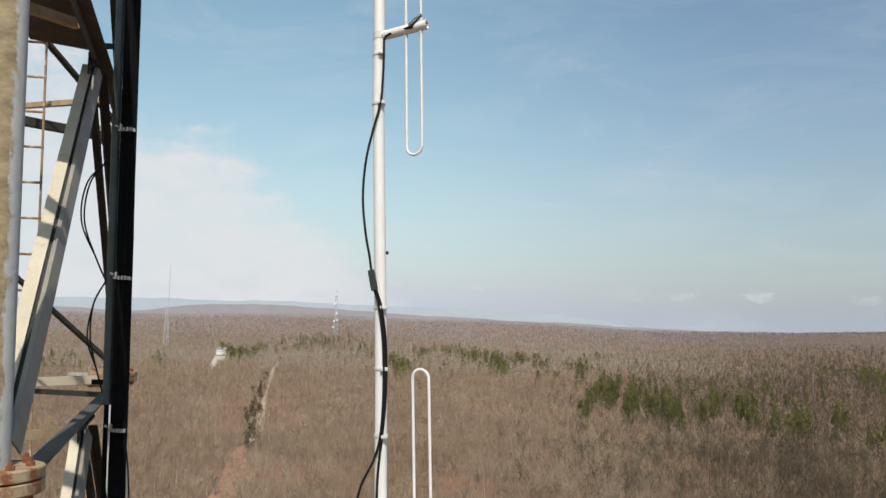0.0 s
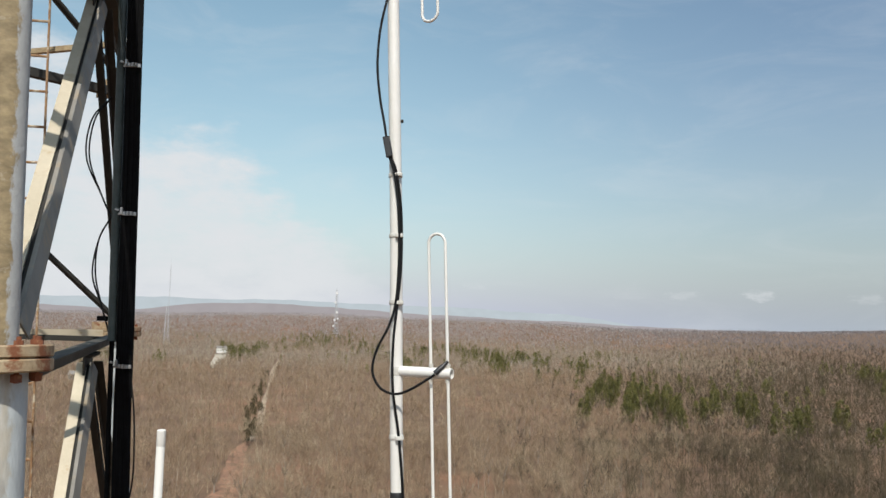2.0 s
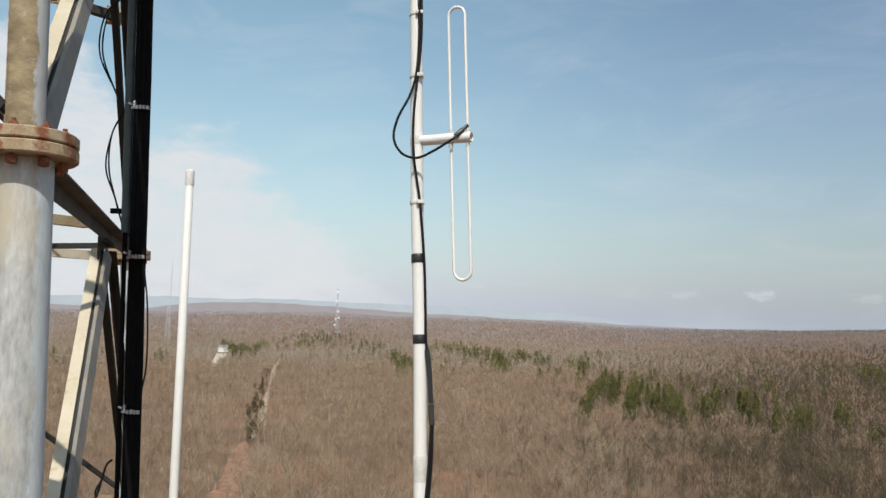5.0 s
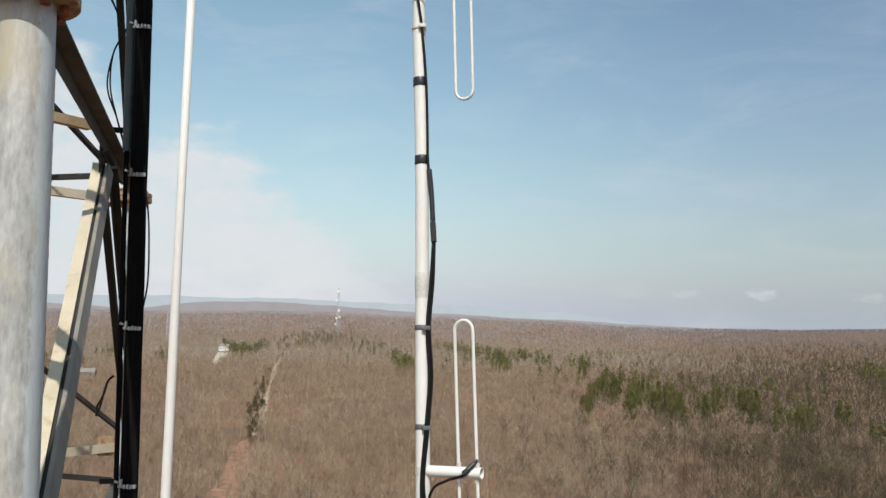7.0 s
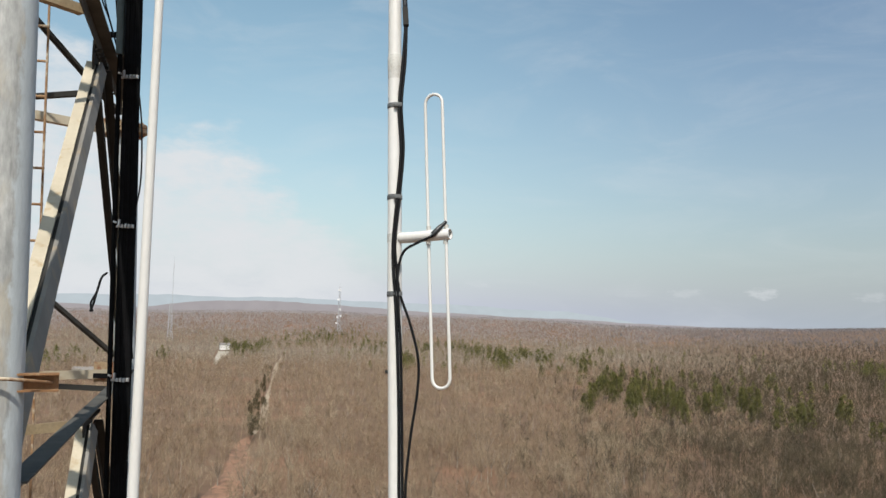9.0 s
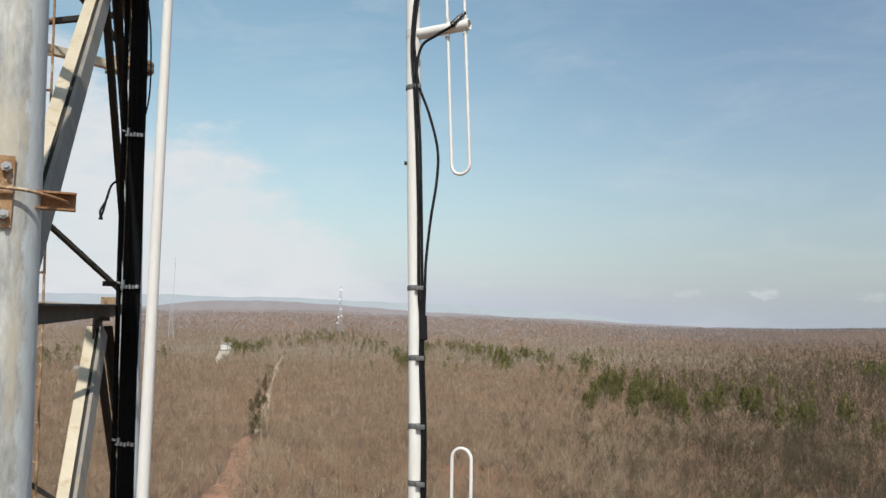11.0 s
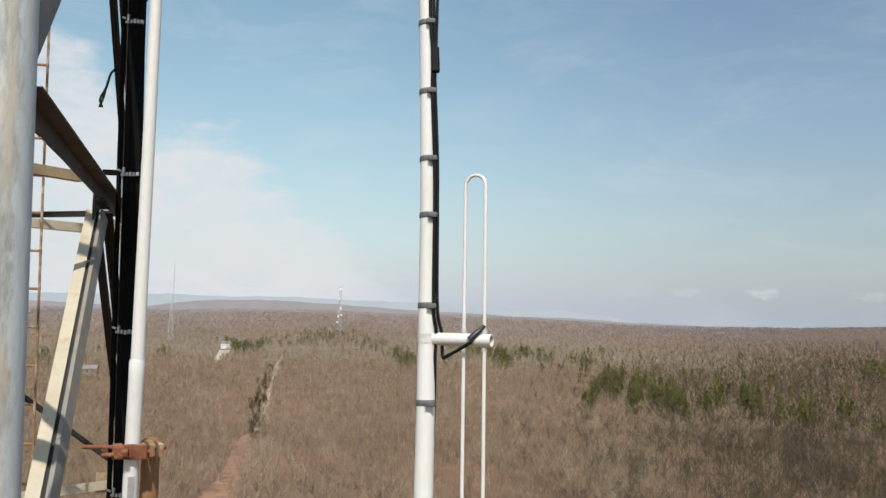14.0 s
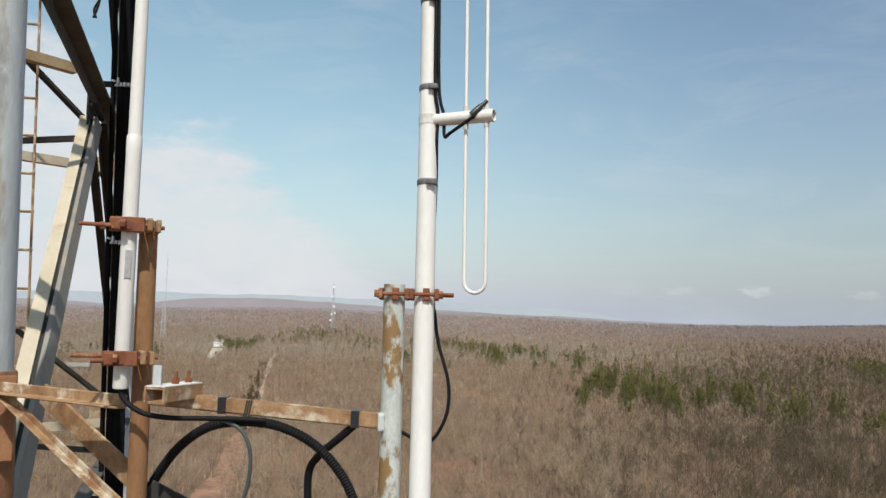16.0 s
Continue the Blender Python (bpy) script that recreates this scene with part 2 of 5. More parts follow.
BLACK = surface("black_cable_jacket", (0.008, 0.008, 0.009), (0.004, 0.004, 0.005), 15, 120, 0.7, bump=0.08, stain=(0.018, 0.017, 0.016), stain_at=(0.62, 0.8), stain_scale=20, spec=0.22)
CONDUIT = surface("grey_green_conduit", (0.085, 0.105, 0.10), (0.055, 0.07, 0.067), 6, 80, 0.55, 0.05, 0.1, spec=0.3)
JACKET = surface("matt_black_feed_line", (0.010, 0.010, 0.011), (0.006, 0.006, 0.006), 15, 120, 0.92, bump=0.08, stain=(0.012, 0.011, 0.010), stain_at=(0.62, 0.8), stain_scale=20, spec=0.06)
TAPE = surface("grey_banding_tape", (0.17, 0.175, 0.175), (0.11, 0.115, 0.115), 40, 200, 0.6, 0.2, 0.3)
BTAPE = surface("black_vinyl_tape", (0.022, 0.022, 0.024), (0.014, 0.014, 0.015), 40, 200, 0.38, bump=0.25)
CLIP = surface("zinc_hanger", (0.62, 0.62, 0.62), (0.45, 0.45, 0.45), 40, 200, 0.4, 0.5, 0.1)
CLAMPW = surface("white_cable_band", (0.72, 0.71, 0.67), (0.58, 0.56, 0.50), 40, 200, 0.5, bump=0.2)
GROUND_M = surface("leaf_litter", (0.22, 0.132, 0.077), (0.14, 0.082, 0.047), 0.035, 0.4, 0.95, bump=0.0, stain=(0.28, 0.14, 0.077), stain_at=(0.52, 0.68), stain_scale=0.010)
DIRT = surface("red_clay_soil", (0.44, 0.24, 0.145), (0.31, 0.165, 0.098), 0.10, 0.9, 0.95, bump=0.0, stain=(0.19, 0.11, 0.066), stain_at=(0.42, 0.60), stain_scale=0.2)
RUSTORANGE = surface("orange_rust_plate", (0.36, 0.175, 0.08), (0.23, 0.10, 0.045), 12, 120, 0.85, 0.0, 0.4, stain=(0.16, 0.075, 0.04), stain_at=(0.55, 0.7), stain_scale=9)
GRAVEL = surface("pale_gravel", (0.62, 0.56, 0.46), (0.45, 0.38, 0.28), 0.07, 0.9, 0.95, bump=0.0)
SAND = surface("pale_track_soil", (0.46, 0.36, 0.25), (0.36, 0.27, 0.18), 0.07, 0.9, 0.95, bump=0.0, stain=(0.22, 0.16, 0.10), stain_at=(0.52, 0.64), stain_scale=0.1)
TWIG = surface("bare_twigs", (0.41, 0.318, 0.208), (0.205, 0.124, 0.071), 0.11, 0.7, 0.95, bump=0.0, stain=(0.39, 0.325, 0.225), stain_at=(0.52, 0.7), stain_scale=0.02, vary=0.32, island=0.5)
# twigs of the right-hand woods, their colour darkened to carry shade
SHADETWIG = surface("shade_dark_twigs", (0.122, 0.095, 0.052), (0.058, 0.043, 0.024), 0.11, 0.7, 0.95, bump=0.0, stain=(0.155, 0.122, 0.072), stain_at=(0.54, 0.7), stain_scale=0.02, vary=0.32, island=0.5)
# far canopy, with distance haze put into its paler, greyer colour
HAZEWOOD = surface("haze_grey_canopy", (0.47, 0.43, 0.42), (0.40, 0.365, 0.355), 0.03, 0.5, 0.95, bump=0.0, island=0.25)
# right-hand far canopy: haze and shade are both in the colour
HAZESHADE = surface("haze_shade_canopy", (0.28, 0.25, 0.245), (0.21, 0.187, 0.183), 0.03, 0.5, 0.95, bump=0.0, island=0.25)
# twigs further off, lightened in colour for the haze
HAZETWIG = surface("haze_pale_twigs", (0.46, 0.385, 0.285), (0.27, 0.215, 0.152), 0.05, 0.7, 0.95, bump=0.0, stain=(0.40, 0.355, 0.30), stain_at=(0.5, 0.7), stain_scale=0.008, island=0.4)
PALE = surface("pale_trunks", (0.52, 0.45, 0.37), (0.38, 0.32, 0.26), 0.3, 2.0, 0.9, bump=0.0, island=0.3)
PINE = surface("pine_needles", (0.255, 0.235, 0.068), (0.105, 0.105, 0.032), 0.16, 0.9, 0.9, bump=0.0, vary=0.35, island=0.5)
CEDAR = surface("brown_green_cedar", (0.15, 0.115, 0.050), (0.075, 0.062, 0.028), 0.2, 0.9, 0.9, bump=0.0, vary=0.35, island=0.45)
BARK = surface("grey_bark", (0.24, 0.20, 0.165), (0.16, 0.13, 0.105), 2, 20, 0.9, bump=0.0)
# mast steel made paler to include the haze in front of it
FARGREY = surface("haze_pale_steel", (0.66, 0.67, 0.69), None, 1, 9, 0.6, 0.2, 0.0)
DISH = surface("white_dish", (0.85, 0.85, 0.85), (0.8, 0.8, 0.8), 1, 9, 0.4, bump=0.0)
HOUSEW = surface("pale_siding", (0.85, 0.83, 0.78), (0.7, 0.68, 0.64), 0.6, 6, 0.8, bump=0.0)
ROOFM = surface("grey_shingle_roof", (0.30, 0.27, 0.24), (0.22, 0.2, 0.18), 0.6, 6, 0.9, bump=0.0)
PANE = surface("dark_window_glass", (0.04, 0.045, 0.05), None, 1, 9, 0.15, bump=0.0)


# Distance haze is put into the hills' colour, which glows by itself.
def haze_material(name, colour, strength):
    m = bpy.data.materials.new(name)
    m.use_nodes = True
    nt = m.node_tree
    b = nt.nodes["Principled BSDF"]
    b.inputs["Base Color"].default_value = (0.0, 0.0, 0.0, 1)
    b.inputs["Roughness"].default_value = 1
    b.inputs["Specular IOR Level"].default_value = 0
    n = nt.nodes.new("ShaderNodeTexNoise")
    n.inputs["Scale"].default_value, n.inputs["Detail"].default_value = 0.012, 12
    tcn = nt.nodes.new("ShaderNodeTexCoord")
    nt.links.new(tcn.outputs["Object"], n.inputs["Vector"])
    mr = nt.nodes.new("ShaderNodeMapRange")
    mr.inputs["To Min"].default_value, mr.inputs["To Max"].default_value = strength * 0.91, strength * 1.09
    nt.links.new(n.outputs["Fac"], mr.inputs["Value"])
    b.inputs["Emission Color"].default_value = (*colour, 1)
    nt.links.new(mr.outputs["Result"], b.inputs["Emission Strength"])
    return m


# ---- shape helpers ----
def part(name, bm, material, parent=None, label="", smooth=False):
    me = bpy.data.meshes.new(name)
    bm.normal_update()
    bm.to_mesh(me)
    bm.free()
    me.materials.append(material)
    if smooth:
        me.shade_smooth()
        me.set_sharp_from_angle(angle=radians(40))
    ob = new(name, me)
    ob.parent = parent
    if label:
        ob["label"] = label
    return ob


def thing(name, label, category, at=(0, 0, 0), group="", kind=""):
    ob = new(name)
    ob.empty_display_size = 0.1
    ob.location = at
    # parts are modelled in world coordinates and hung under the base point
    return tagged(ob, label, category, group, kind)


def hang(ob, base):
    """Keeps a world-space mesh in place under a moved base."""
    ob.matrix_parent_inverse = Matrix.Translation(-base.location)
    return ob


def P(name, bm, material, base, label="", smooth=True):
    ob = part(name, bm, material, base, label, smooth)
    if base.type == "EMPTY":
        hang(ob, base)
    return ob


def tube(bm, pts, r, sides=12, caps=True):
    """Sweeps a ring along points; r is one radius or one for each point."""
    pts = [Vector(p) for p in pts]
    rs = r if isinstance(r, (list, tuple)) else [r] * len(pts)
    d = (pts[1] - pts[0]).normalized()
    u = d.orthogonal().normalized()
    rings = []
    for i, p in enumerate(pts):
        if i == 0:
            t = pts[1] - pts[0]
        elif i == len(pts) - 1:
            t = pts[-1] - pts[-2]
        else:
            t = (pts[i + 1] - pts[i]).normalized() + (pts[i] - pts[i - 1]).normalized()
        t.normalize()
        u = (u - t * u.dot(t)).normalized()
        v = t.cross(u)
        rings.append([bm.verts.new(p + (u * math.cos(a) + v * math.sin(a)) * rs[i])
                      for a in (2 * math.pi * k / sides for k in range(sides))])
    for a, b in zip(rings, rings[1:]):
        for k in range(sides):
            bm.faces.new((a[k], a[(k + 1) % sides], b[(k + 1) % sides], b[k]))
    if caps:
        bm.faces.new(rings[0][::-1])
        bm.faces.new(rings[-1])
    return bm


def pipe_open(bm, a, b, r, wall, sides=20):
    """A pipe with a wall and open ends."""
    a, b = Vector(a), Vector(b)
    t = (b - a).normalized()
    u = t.orthogonal().normalized()
    v = t.cross(u)
    loops = []
    for p, q in ((a, r), (b, r), (b, r - wall), (a, r - wall)):
        loops.append([bm.verts.new(p + (u * math.cos(2 * math.pi * k / sides) + v * math.sin(2 * math.pi * k / sides)) * q) for k in range(sides)])
    for i in range(4):
        c, d = loops[i], loops[(i + 1) % 4]
        for k in range(sides):
            bm.faces.new((c[k], c[(k + 1) % sides], d[(k + 1) % sides], d[k]))
    return bm


def curve(pts, n=8):
    """A smooth line through points."""
    pts = [Vector(p) for p in pts]
    ext = [pts[0] * 2 - pts[1]] + pts + [pts[-1] * 2 - pts[-2]]
    out = []
    for i in range(1, len(ext) - 2):
        a, b, c, d = ext[i - 1:i + 3]
        for k in range(n):
            t = k / n
            out.append(0.5 * ((2 * b) + (c - a) * t + (2 * a - 5 * b + 4 * c - d) * t * t + (3 * b - a - 3 * c + d) * t ** 3))
    out.append(pts[-1])
    return out


def profile(bm, shape, a, b, side, bevel=0.0):
    """Extrudes a 2D outline from a to b; its x axis lies along side."""
    a, b = Vector(a), Vector(b)
    t = (b - a).normalized()
    s = Vector(side)
    s = (s - t * s.dot(t)).normalized()
    w = t.cross(s)
    ends = [[bm.verts.new(p + s * x + w * y) for x, y in shape] for p in (a, b)]
    n = len(shape)
    for k in range(n):
        bm.faces.new((ends[0][k], ends[0][(k + 1) % n], ends[1][(k + 1) % n], ends[1][k]))
    bm.faces.new(ends[0][::-1])
    bm.faces.new(ends[1])
    bmesh.ops.recalc_face_normals(bm, faces=bm.faces)
    return bm


def box(bm, centre, size, rot=(0, 0, 0), bevel=0.0):
    made = bmesh.ops.create_cube(bm, size=1.0, matrix=pose(*centre, *rot) @ Matrix.Diagonal((*size, 1)))
    if bevel:
        edges = {e for v in made["verts"] for e in v.link_edges}
        bmesh.ops.bevel(bm, geom=list(edges), offset=bevel, segments=2, affect="EDGES", profile=0.6)
    return bm


def angle_shape(leg, thick):
    return [(0, 0), (leg, 0), (leg, thick), (thick, thick), (thick, leg), (0, leg)]


def hexnut(bm, at, axis, r, h):
    axis = Vector(axis).normalized()
    at = Vector(at)
    return tube(bm, [at - axis * h / 2, at + axis * h / 2], r, 6)


# ---- ground and distance ----
GROUND = -69.0


def smooth(a, b, v):
    t = np.clip((v - a) / (b - a), 0, 1)
    return t * t * (3 - 2 * t)


def skyline(azd):
    """Height of the wooded skyline by bearing, degrees clockwise from +y."""
    return np.interp(azd, [-180, -60, -29, -22, -15.5, -7.5, 0.7, 8.7, 15.9, 23.6, 29, 60, 180], [20, 8, 4, 2, 18, 16, 4, -4, -15, -12, 1, 10, 20])


def ground_height(x, y):
    r = np.hypot(x, y)
    azd = np.degrees(np.arctan2(x, y))
    rise = smooth(1700, 3300, r)
    z = GROUND + rise * (skyline(azd) - GROUND)
    z = z + smooth(500, 2500, r) * (4.0 * np.sin(x / 310 + 1.0) * np.sin(y / 420) + 3.0 * np.sin(x / 130 + y / 260))
    return z - smooth(3400, 4900, r) * 60


def grid_mesh(name, verts, faces, material, smooth_on=True):
    me = bpy.data.meshes.new(name)
    me.from_pydata(verts, [], faces)
    me.materials.append(material)
    if smooth_on:
        me.shade_smooth()
    return new(name, me)


radii = np.concatenate([[0.0], np.geomspace(20, 4900, 90)])
turns = np.radians(np.arange(0, 360, 2.0))
gv = [(0, 0, GROUND)]
for r in radii[1:]:
    gx, gy = r * np.sin(turns), r * np.cos(turns)
    gz = ground_height(gx, gy)
    gv += list(zip(gx.tolist(), gy.tolist(), gz.tolist()))
N = len(turns)
gf = [(0, 1 + (k + 1) % N, 1 + k) for k in range(N)]
for i in range(len(radii) - 2):
    a = 1 + i * N
    gf += [(a + k, a + (k + 1) % N, a + N + (k + 1) % N, a + N + k) for k in range(N)]
ground = grid_mesh("ground", gv, gf, GROUND_M)
tagged(ground, "brown leaf-littered forest floor rolling to low hills", "ground", kind="structure")


def ridge(name, dist, azs, tops, material, label, wobble):
    rng = np.random.default_rng(5)
    aa = np.linspace(-180, 180, 541)
    h = np.interp(aa, azs, tops) + wobble * (np.sin(aa * 0.9) + 0.6 * np.sin(aa * 2.3 + 1) + 0.35 * np.sin(aa * 5.1))
    v, f = [], []
    for k, a in enumerate(np.radians(aa)):
        s, c = math.sin(a), math.cos(a)
        v += [(dist * s, dist * c, -90.0), (dist * s, dist * c, float(h[k]) * 0.75 - 10), (dist * 1.012 * s, dist * 1.012 * c, float(h[k])), (dist * 1.03 * s, dist * 1.03 * c, -90.0)]
    for k in range(len(aa) - 1):
        for j in range(3):
            a = 4 * k + j
            f.append((a, a + 4, a + 5, a + 1))
    ob = grid_mesh(name, v, f, material)
    return tagged(ob, label, "hills", kind="structure")


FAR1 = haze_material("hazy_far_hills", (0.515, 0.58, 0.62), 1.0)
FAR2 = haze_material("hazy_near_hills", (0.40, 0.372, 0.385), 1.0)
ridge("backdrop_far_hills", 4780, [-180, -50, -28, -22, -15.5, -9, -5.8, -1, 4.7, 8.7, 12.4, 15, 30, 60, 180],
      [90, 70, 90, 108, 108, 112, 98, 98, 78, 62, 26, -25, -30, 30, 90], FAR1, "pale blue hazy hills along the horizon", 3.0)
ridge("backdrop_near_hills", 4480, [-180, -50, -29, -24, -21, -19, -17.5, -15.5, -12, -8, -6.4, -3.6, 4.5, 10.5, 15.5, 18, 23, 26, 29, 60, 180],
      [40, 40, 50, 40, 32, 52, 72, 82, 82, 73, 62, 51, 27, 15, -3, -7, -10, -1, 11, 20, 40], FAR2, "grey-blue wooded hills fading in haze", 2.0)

# ---- cleared track through the wood: distance and bearing along it, half width ----
TRACK = [(250, -16.6, 7.5), (280, -15.9, 7.2), (305, -15.4, 7.0), (330, -14.9, 6.2), (357, -14.4, 5.4), (390, -14.15, 5.0), (420, -14.05, 4.6), (440, -13.9, 3.4), (465, -13.4, 1.5), (500, -12.9, 1.6), (541, -12.6, 2.8),
         (620, -12.55, 2.8), (700, -12.4, 2.2), (780, -12.25, 1.0), (880, -12.1, 1.5), (1000, -11.95, 2.8), (1150, -11.8, 2.8), (1350, -11.5, 2.4)]
DRIVE = [(1100, -16.0, 3.0), (1220, -15.85, 5.0), (1340, -15.62, 8.0), (1440, -15.5, 10.0), (1500, -15.4, 13.0)]


def line_of(rows):
    return np.array([(r * math.sin(radians(a)), r * math.cos(radians(a)), w) for r, a, w in rows])


TR, DR = line_of(TRACK), line_of(DRIVE)


def track_distance(x, y):
    """Metres outside the edge of the track or the drive."""
    best = np.full(x.shape, 1e9)
    for line in (TR, DR):
        for p, q in zip(line, line[1:]):
            d = q[:2] - p[:2]
            t = np.clip(((x - p[0]) * d[0] + (y - p[1]) * d[1]) / (d @ d), 0, 1)
            best = np.minimum(best, np.hypot(x - p[0] - t * d[0], y - p[1] - t * d[1]) - (p[2] + t * (q[2] - p[2])))
    return best


def strip(name, rows, material, label, lift):
    rng = np.random.default_rng(11)
    line = curve([(x, y, w) for x, y, w in rows], 10)
    v, f = [], []
    sway = [0.0, 0.0]
    for i, p in enumerate(line):
        sway = [0.75 * k + rng.uniform(-0.12, 0.12) for k in sway]
        q = line[min(i + 1, len(line) - 1)] - line[max(i - 1, 0)]
        side = Vector((q.y, -q.x, 0)).normalized()
        for s in (-1, -0.5, 0, 0.5, 1):
            w = p.z * s * (1 + (sway[0 if s < 0 else 1] if abs(s) == 1 else 0))
            x, y = p.x + side.x * w, p.y + side.y * w
            v.append((x, y, float(ground_height(np.float64(x), np.float64(y))) + lift - (0.25 if abs(s) == 1 else 0)))
    for i in range(len(line) - 1):
        f += [(5 * i + k, 5 * i + k + 1, 5 * i + k + 6, 5 * i + k + 5) for k in range(4)]
    return tagged(grid_mesh(name, v, f, material), label, "track", kind="structure")


strip("dirt_clearing", TR[:9], DIRT, "bare red clay clearing cut through the woods", 0.45)
strip("dirt_track", TR[8:], SAND, "pale sandy track running through the woods", 0.5)

# ---- woods ----


def slivers(name, start, end, width, material):
    """One mesh of thin tapered blades from start to end points."""
    n = len(start)
    rng = np.random.default_rng(n)
    d = end - start
    side = np.cross(d, rng.normal(size=(n, 3)))
    side /= np.linalg.norm(side, axis=1, keepdims=True) + 1e-9
    side *= width[:, None] * 0.5
    co = np.empty((n, 3, 3), np.float32)
    co[:, 0], co[:, 1], co[:, 2] = start - side, start + side, end
    me = bpy.data.meshes.new(name)
    me.vertices.add(3 * n)
    me.vertices.foreach_set("co", co.ravel())
    me.loops.add(3 * n)
    me.loops.foreach_set("vertex_index", np.arange(3 * n, dtype=np.int32))
    me.polygons.add(n)
    me.polygons.foreach_set("loop_start", np.arange(0, 3 * n, 3, dtype=np.int32))
    me.update()
    me.validate()
    me.materials.append(material)
    return me


def scatter(r0, r1, area_each, seed, a0=-38.0, a1=38.0, fade=None):
    rng = np.random.default_rng(seed)
    n = int((r1 * r1 - r0 * r0) * radians(a1 - a0) / 2 / area_each)
    r = np.sqrt(rng.uniform(r0 * r0, r1 * r1, n))
    a = np.radians(rng.uniform(a0, a1, n))
    x, y = r * np.sin(a), r * np.cos(a)
    keep = track_distance(x, y) > np.where(r < 470, rng.uniform(-4.2, 2.2, n), rng.uniform(-1.2, 2.4, n))
    if fade:
        keep &= rng.uniform(0, 1, n) < smooth(fade[0], fade[1], np.degrees(a)) if fade[0] < fade[1] else rng.uniform(0, 1, n) < 1 - smooth(fade[1], fade[0], np.degrees(a))
    return x[keep], y[keep], rng


def bare_wood(name, r0, r1, area_each, limbs, twigs, wide, seed, label, a0=-38.0, a1=38.0, material=TWIG, pale=0.0, fade=None, low=1.0, patchy=0.0, ends=None):
    """Leafless trees: trunk, rising limbs and a crown of many twigs, in one mesh."""
    x, y, rng = scatter(r0, r1, area_each, seed, a0, a1, fade)
    if ends:
        rr = np.hypot(x, y)
        keep = rng.uniform(0, 1, len(x)) < smooth(ends[0], ends[1], rr) * (1 - smooth(ends[2], ends[3], rr))
        x, y = x[keep], y[keep]
    if patchy:
        field = np.sin(x / 17 + 2 * np.sin(y / 41)) + np.sin(y / 23 + 1.5 * np.sin(x / 29)) + 0.7 * np.sin((x - y) / 9.5)
        keep = rng.uniform(0, 1, len(x)) > patchy * smooth(0.2, 2.0, field)
        x, y = x[keep], y[keep]
    n = len(x)
    z = ground_height(x, y)
    h = rng.uniform(8.5, 14.5, n) * rng.choice([1.0, 1.0, 1.0, 0.6, 1.16], n) * low
    base = np.stack([x, y, z], 1)
    lean = rng.normal(0, 0.05, (n, 2))
    tip = base + np.stack([lean[:, 0] * h, lean[:, 1] * h, h * 0.93], 1)
    S, E, W = [base], [tip], [h * 0.020 * wide ** 0.5 * (0.25 if low < 1 else 0.5 if wide > 1.4 else 1.0)]
    t = rng.uniform(0.28, 0.8, (n, limbs))
    ang = rng.uniform(0, 2 * np.pi, (n, limbs))
    reach = h[:, None] * rng.uniform(0.14, 0.34, (n, limbs))
    ls = base[:, None] + (tip - base)[:, None] * t[..., None]
    le = ls + np.stack([np.cos(ang) * reach, np.sin(ang) * reach, reach * rng.uniform(0.5, 1.9, (n, limbs)) * low], 2)
    S.append(ls.reshape(-1, 3)), E.append(le.reshape(-1, 3)), W.append(np.repeat(h * 0.010 * wide, limbs))
    pick = rng.integers(0, limbs, (n, twigs))
    rows = np.arange(n)[:, None]
    q = rng.uniform(0.3, 1.0, (n, twigs, 1))
    ts = ls[rows, pick] * (1 - q) + le[rows, pick] * q
    k = h[:, None] * rng.uniform(0.06, 0.17, (n, twigs))
    ta = rng.uniform(0, 2 * np.pi, (n, twigs))
    te = ts + np.stack([np.cos(ta) * k, np.sin(ta) * k, k * rng.uniform(0.1, 1.9, (n, twigs)) * low], 2)
    S.append(ts.reshape(-1, 3)), E.append(te.reshape(-1, 3)), W.append(np.repeat(h * 0.0058 * wide, twigs))
    ob = new(name, slivers(name, np.concatenate(S), np.concatenate(E), np.concatenate(W), material))
    if pale:
        few = rng.uniform(0, 1, n) < pale
        a, b = base[few], base[few] + (tip - base)[few] * 0.9
        tr = new("pale_trunks", slivers("pale_trunks", a, b, h[few] * 0.030 * wide ** 0.5, PALE))
        tagged(tr, "pale straight trunks standing among the bare trees", "woods", kind="stuff")
    return tagged(ob, label, "woods", kind="stuff")


bare_wood("bare_wood", 225, 470, 21, 11, 98, 0.8, 1, "leafless grey-brown winter trees packed closely together", -38, 26, TWIG, 0.05, (26, 4), patchy=0.6)
bare_wood("bare_wood", 470, 1350, 34, 6, 25, 1.75, 2, "leafless grey-brown winter woodland seen across the valley", -38, 28, TWIG, 0.05, (28, 4), patchy=0.45, ends=(469, 470, 850, 1350))
bare_wood("oak_wood", 225, 470, 15, 11, 90, 0.9, 5, "leafless trees packed closely together, coloured darker for shade", 2, 38, SHADETWIG, 0.04, (2, 24), patchy=0.4)
bare_wood("oak_wood", 470, 1350, 25, 6, 25, 1.8, 6, "leafless woodland with pines, coloured darker for shade", 4, 38, SHADETWIG, 0.05, (4, 26), patchy=0.4, ends=(469, 470, 850, 1350))
bare_wood("birch_wood", 430, 640, 110, 7, 30, 1.2, 12, "pale slender bare trees below the pine stand", 8, 24, TWIG, 0.8)
bare_wood("bare_wood", 850, 2500, 56, 3, 9, 4.2, 3, "far leafless winter woodland covering low hills", -38, 34, HAZETWIG, 0.03, (30, 6), ends=(850, 1350, 2000, 2500))
